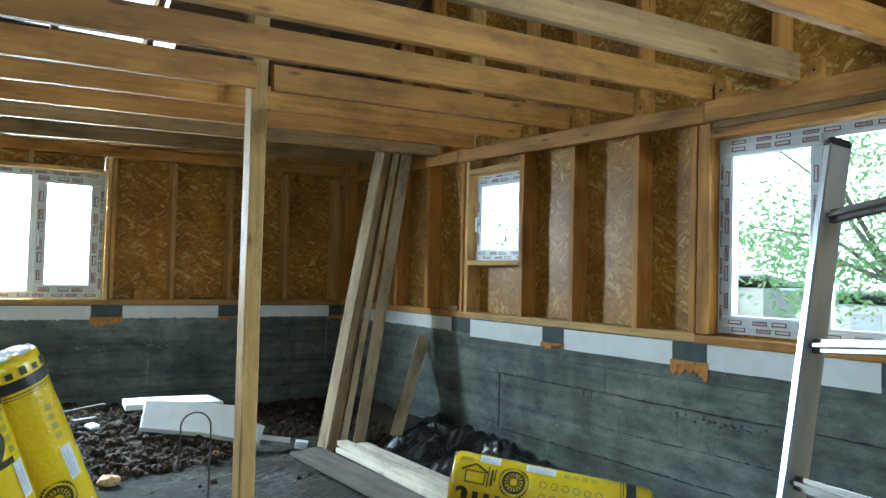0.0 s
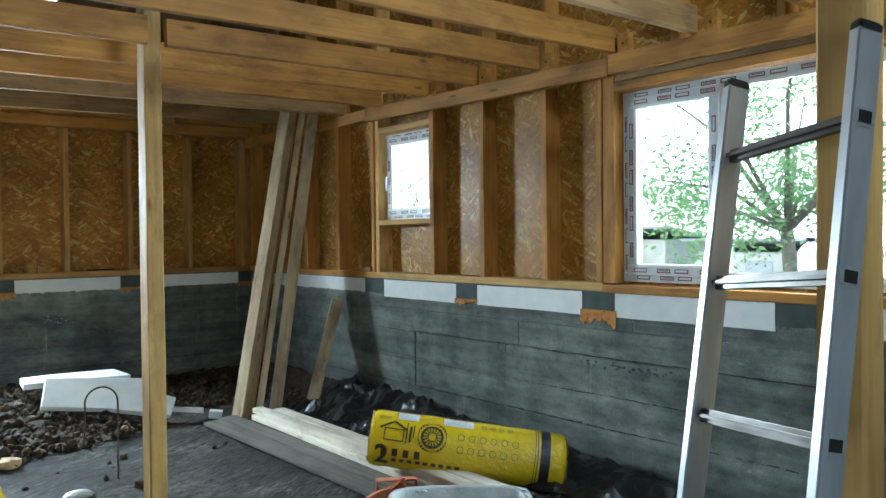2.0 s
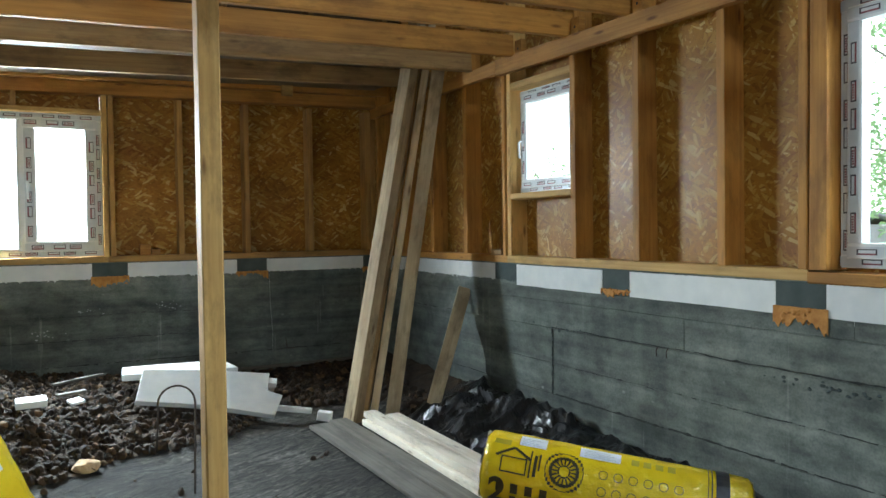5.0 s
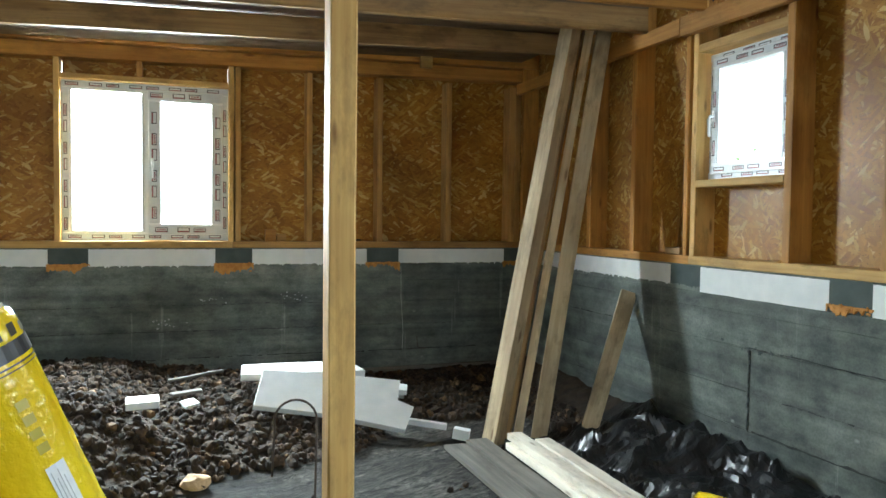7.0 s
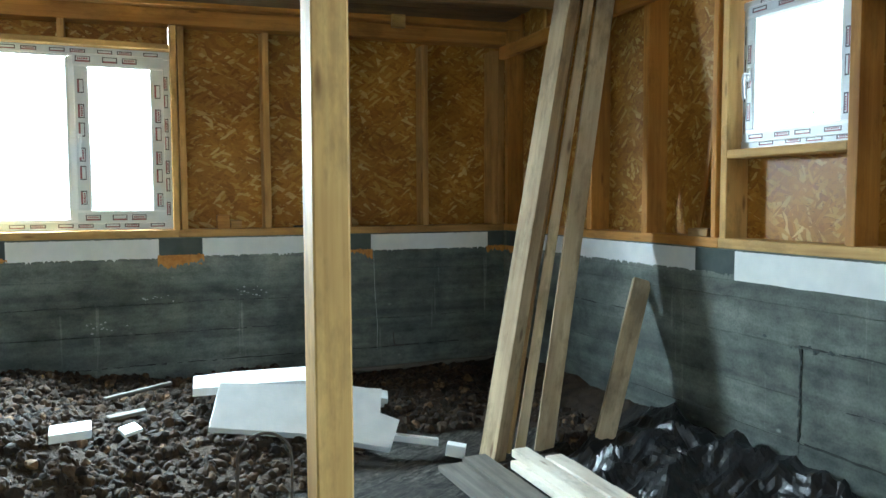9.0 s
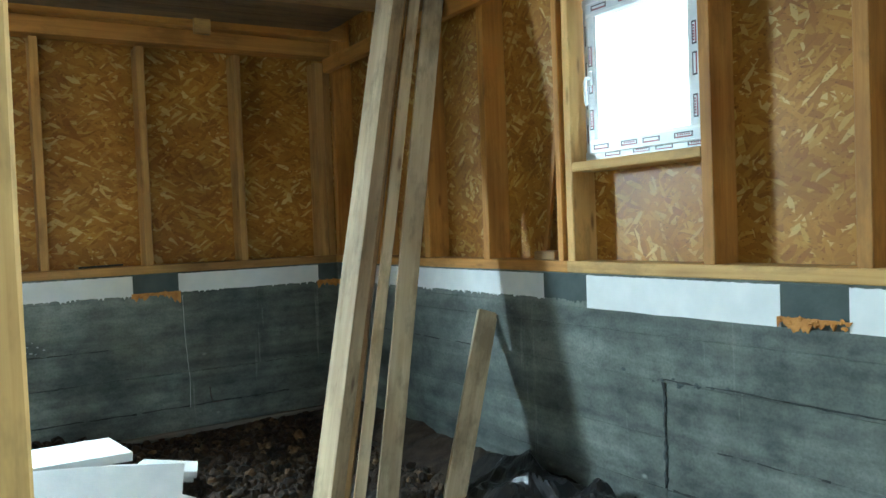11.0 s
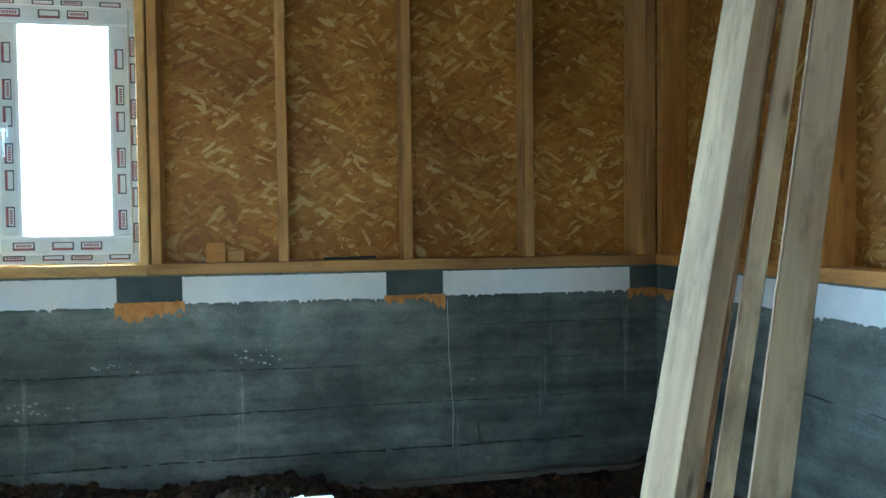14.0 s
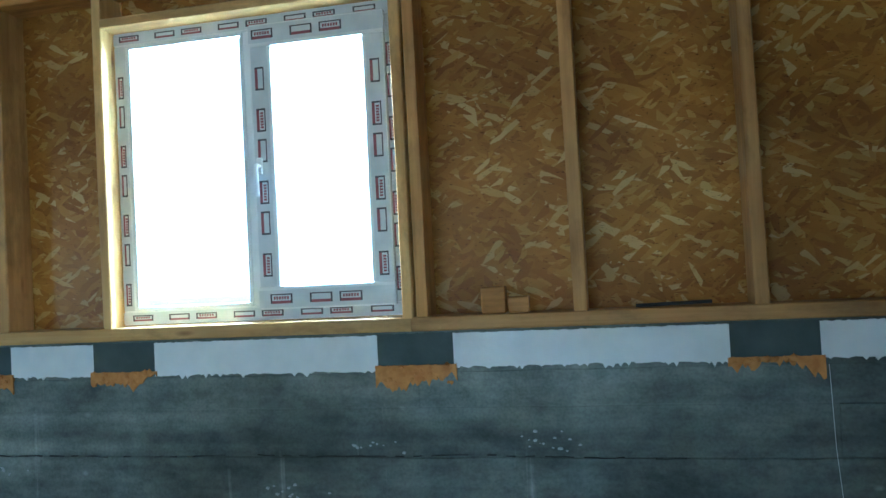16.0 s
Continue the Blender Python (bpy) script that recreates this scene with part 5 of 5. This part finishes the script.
mortar_tub((2.50, 2.83, -0.045), -40, 0.72, 0.5, 0.33)


def hollow_brick(at, turn, tip, l, d, h, label):
    """A broken hollow brick: outer walls and webs round open cells, with chipped ends."""
    rng = random.Random(label + str(turn))
    bm = bmesh.new()
    t = 0.012
    webs = [(-l / 2, -d / 2, l / 2, -d / 2 + t), (-l / 2, d / 2 - t, l / 2, d / 2), (-l / 2, -d / 2, -l / 2 + t, d / 2), (l / 2 - t, -d / 2, l / 2, d / 2), (-l / 2, -t / 2, l / 2, t / 2), (-t / 2, -d / 2, t / 2, d / 2)]
    for x0, y0, x1, y1 in webs:
        box_into(bm, (x0, y0, 0), (x1, y1, h * rng.uniform(0.7, 1.0)))
    bmesh.ops.subdivide_edges(bm, edges=bm.edges, cuts=2)
    for v in bm.verts:
        if v.co.z > h * 0.6:
            v.co += Vector((rng.uniform(-0.004, 0.004), rng.uniform(-0.004, 0.004), rng.uniform(-0.035, 0.012)))
    return tagged(part("brick_piece", bm, BRICK, None, "", pose(*at, tip, 0, turn)), label, "brick")


hollow_brick((2.50, 3.60, 0.06), 25, 62, 0.22, 0.12, 0.24, "broken red hollow brick on the grey boards")
hollow_brick((2.71, 3.64, 0.108), -35, 78, 0.24, 0.13, 0.2, "broken red hollow brick leaning on planks")


# clods on the mound
def clods(count, seed):
    rng = random.Random(seed)
    shapes = []
    for sub in (1, 2):
        base = bmesh.new()
        bmesh.ops.create_icosphere(base, subdivisions=sub, radius=1.0)
        base.verts.ensure_lookup_table()
        shapes.append(([v.co.copy() for v in base.verts], [[v.index for v in f.verts] for f in base.faces]))
        base.free()
    verts, faces = [], []
    while count:
        x, y_ = rng.uniform(-1.2, 3.7), rng.uniform(5.0, 8.15)
        if ground_height(x, y_) < 0.045 and rng.random() < 0.996:
            continue
        count -= 1
        r = 0.005 + 0.036 * rng.random() ** 4.5
        turn = Euler((rng.uniform(0, 6), rng.uniform(0, 6), rng.uniform(0, 6))).to_matrix()
        z = ground_height(x, y_) + r * 0.25
        k = len(verts)
        s = (rng.uniform(0.7, 1.4), rng.uniform(0.7, 1.2), rng.uniform(0.5, 0.9))
        bv, bf = shapes[r > 0.018]
        for v in bv:
            w = turn @ Vector((v.x * s[0], v.y * s[1], v.z * s[2])) * r * rng.uniform(0.78, 1.18)
            verts.append((x + w.x, y_ + w.y, z + w.z))
        faces += [[k + i for i in f] for f in bf]
    me = bpy.data.meshes.new("clods")
    me.from_pydata(verts, [], faces)
    return tagged(link("earth_clods", me, CLOD), "dark dry clods of dug earth", "earth", kind="stuff")


clods(30000, 8)


# ---- outside ----
def jug(at):
    thing = tagged(empty("plastic_jug", at), "white plastic jug on the outer window sill", "jug")
    prof = [(0.0, 0.0), (0.06, 0.0), (0.066, 0.012), (0.066, 0.07), (0.063, 0.075), (0.066, 0.08), (0.066, 0.2), (0.058, 0.235), (0.03, 0.265), (0.02, 0.27), (0.02, 0.29), (0.0, 0.29)]
    bm = bmesh.new()
    prev = None
    for r, h in prof:
        ring = [bm.verts.new((r * math.cos(2 * math.pi * k / 24), r * math.sin(2 * math.pi * k / 24), h)) for k in range(24)]
        if prev:
            for k in range(24):
                bm.faces.new((prev[k], prev[(k + 1) % 24], ring[(k + 1) % 24], ring[k]))
        prev = ring
    bmesh.ops.remove_doubles(bm, verts=bm.verts, dist=0.0002)
    part("body", bm, JUG, thing, "", pose(*at), True)
    part("cap", tube([(0, 0, 0.278), (0, 0, 0.3)], 0.023, 16), BLACK_PLASTIC_AND_HOLES, thing, "dark screw cap", pose(*at))
    for s in (-1, 1):
        part("handle_lug", tube([(0, 0.066 * s, 0.16), (0, 0.08 * s, 0.15), (0, 0.066 * s, 0.13)], 0.007, 8), TEAL, thing, "teal handle lug", pose(*at))


box("window_sill_outside", (XR + 0.17, WL[0] - 0.05, 1.245), (XR + 0.42, WL[1] + 0.05, 1.275), PVC, window_3, "white outer sill", 0.004)
jug((XR + 0.30, 1.93, 1.275))
yard = bmesh.new()
for x0, x1, y0, y1 in ((XR + 0.3, 1500, -1500, 1500), (-1500, XL - 0.3, -1500, 1500), (XL - 0.3, XR + 0.3, YB + 0.3, 1500), (XL - 0.3, XR + 0.3, -1500, YF - 0.3)):
    v = [yard.verts.new(p) for p in ((x0, y0, -0.1), (x1, y0, -0.1), (x1, y1, -0.1), (x0, y1, -0.1))]
    yard.faces.new(v)
tagged(part("ground", yard, YARD), "pale dry yard outside the building", "ground", kind="structure")


for name, lo, hi in (("backdrop_north", (-90, 80, -3), (130, 80.5, 70)), ("backdrop_east", (110, -90, -3), (110.5, 80, 70))):
    tagged(box(name, lo, hi, HAZE), "bright white hazy sky in the distance", "sky", kind="structure")


def tree(at, height, spread, seed, leaves, label):
    rng = random.Random(seed)
    thing = tagged(empty("tree", at), label, "tree")
    at = Vector(at)
    fork = at + Vector((rng.uniform(-0.2, 0.2), rng.uniform(-0.2, 0.2), height * 0.28))
    part("trunk", tube([at - Vector((0, 0, 0.1)), at + (fork - at) * 0.5 + Vector((0.05, 0.04, 0)), fork], [0.16, 0.12, 0.1]), BARK, thing, "", Matrix(), True)
    tips = []
    for k in range(11):
        a = 2 * math.pi * k / 11 + rng.uniform(-0.3, 0.3)
        end = fork + Vector((math.cos(a) * spread * rng.uniform(0.5, 0.95), math.sin(a) * spread * rng.uniform(0.5, 0.95), height * (rng.uniform(0.3, 0.65) if k % 2 else rng.uniform(0.0, 0.25))))
        mid = fork.lerp(end, 0.5) + Vector((rng.uniform(-0.2, 0.2), rng.uniform(-0.2, 0.2), 0.2))
        part("limb", tube([fork, mid, end], [0.05, 0.026, 0.008], 6), BARK, thing, "", Matrix(), True)
        for f in (0.35, 0.55, 0.75, 0.9, 1.0):
            tips.append(fork.lerp(end, f) + Vector((rng.gauss(0, 0.3), rng.gauss(0, 0.3), rng.gauss(0, 0.25))))
    verts, faces = [], []
    for k in range(leaves):
        c = rng.choice(tips) + Vector((rng.gauss(0, 0.24), rng.gauss(0, 0.24), rng.gauss(0, 0.22)))
        turn = Euler((rng.uniform(-0.9, 0.9), rng.uniform(-0.9, 0.9), rng.uniform(0, 6.3))).to_matrix()
        s = rng.uniform(0.035, 0.075)
        n0 = len(verts)
        for p in ((-1, 0, 0), (-0.2, 0.45, 0.1), (0.9, 0.1, -0.1), (-0.1, -0.45, 0.1)):
            verts.append(c + turn @ (Vector(p) * s))
        faces += [(n0, n0 + 1, n0 + 2), (n0, n0 + 2, n0 + 3)]
    me = bpy.data.meshes.new("crown")
    me.from_pydata([tuple(v) for v in verts], [], faces)
    link("crown", me, LEAF, thing)
    return thing


tree((11.5, 5.25, -0.1), 6.2, 3.3, 1, 11000, "broad-leaved garden tree with a forked trunk")
tree((21.0, 16.4, -0.1), 4.6, 2.2, 2, 3500, "leafy garden tree behind the house")
tree((11.0, 14.0, -0.1), 4.0, 1.7, 3, 2400, "leafy garden tree near the small window")
tree((12.0, 1.6, -0.1), 4.4, 2.0, 4, 2800, "leafy garden tree beside the yard")


def shed(at, w, d, h, label):
    thing = tagged(empty("shed", at), label, "shed")
    x, y, z = at
    box("wall", (x - d / 2, y - w / 2, z), (x + d / 2, y + w / 2, z + h), RENDERED, thing)
    bm = bmesh.new()
    m = pose(x, y, z + h + 0.1, 0, 8, 0)
    box_into(bm, (-d / 2 - 0.3, -w / 2 - 0.3, -0.04), (d / 2 + 0.3, w / 2 + 0.3, 0.04))
    part("roof", bm, SLATE, thing, "", m)
    box("door", (x - d / 2 - 0.03, y - 0.4, z), (x - d / 2 - 0.004, y + 0.4, z + h * 0.8), SLATE, thing)
    return thing


shed((24, 17.5, -0.1), 6, 4, 1.55, "low pale shed with a grey sheet roof")
shed((22, 10.5, -0.1), 4, 3, 1.2, "low pale outbuilding with a grey roof")
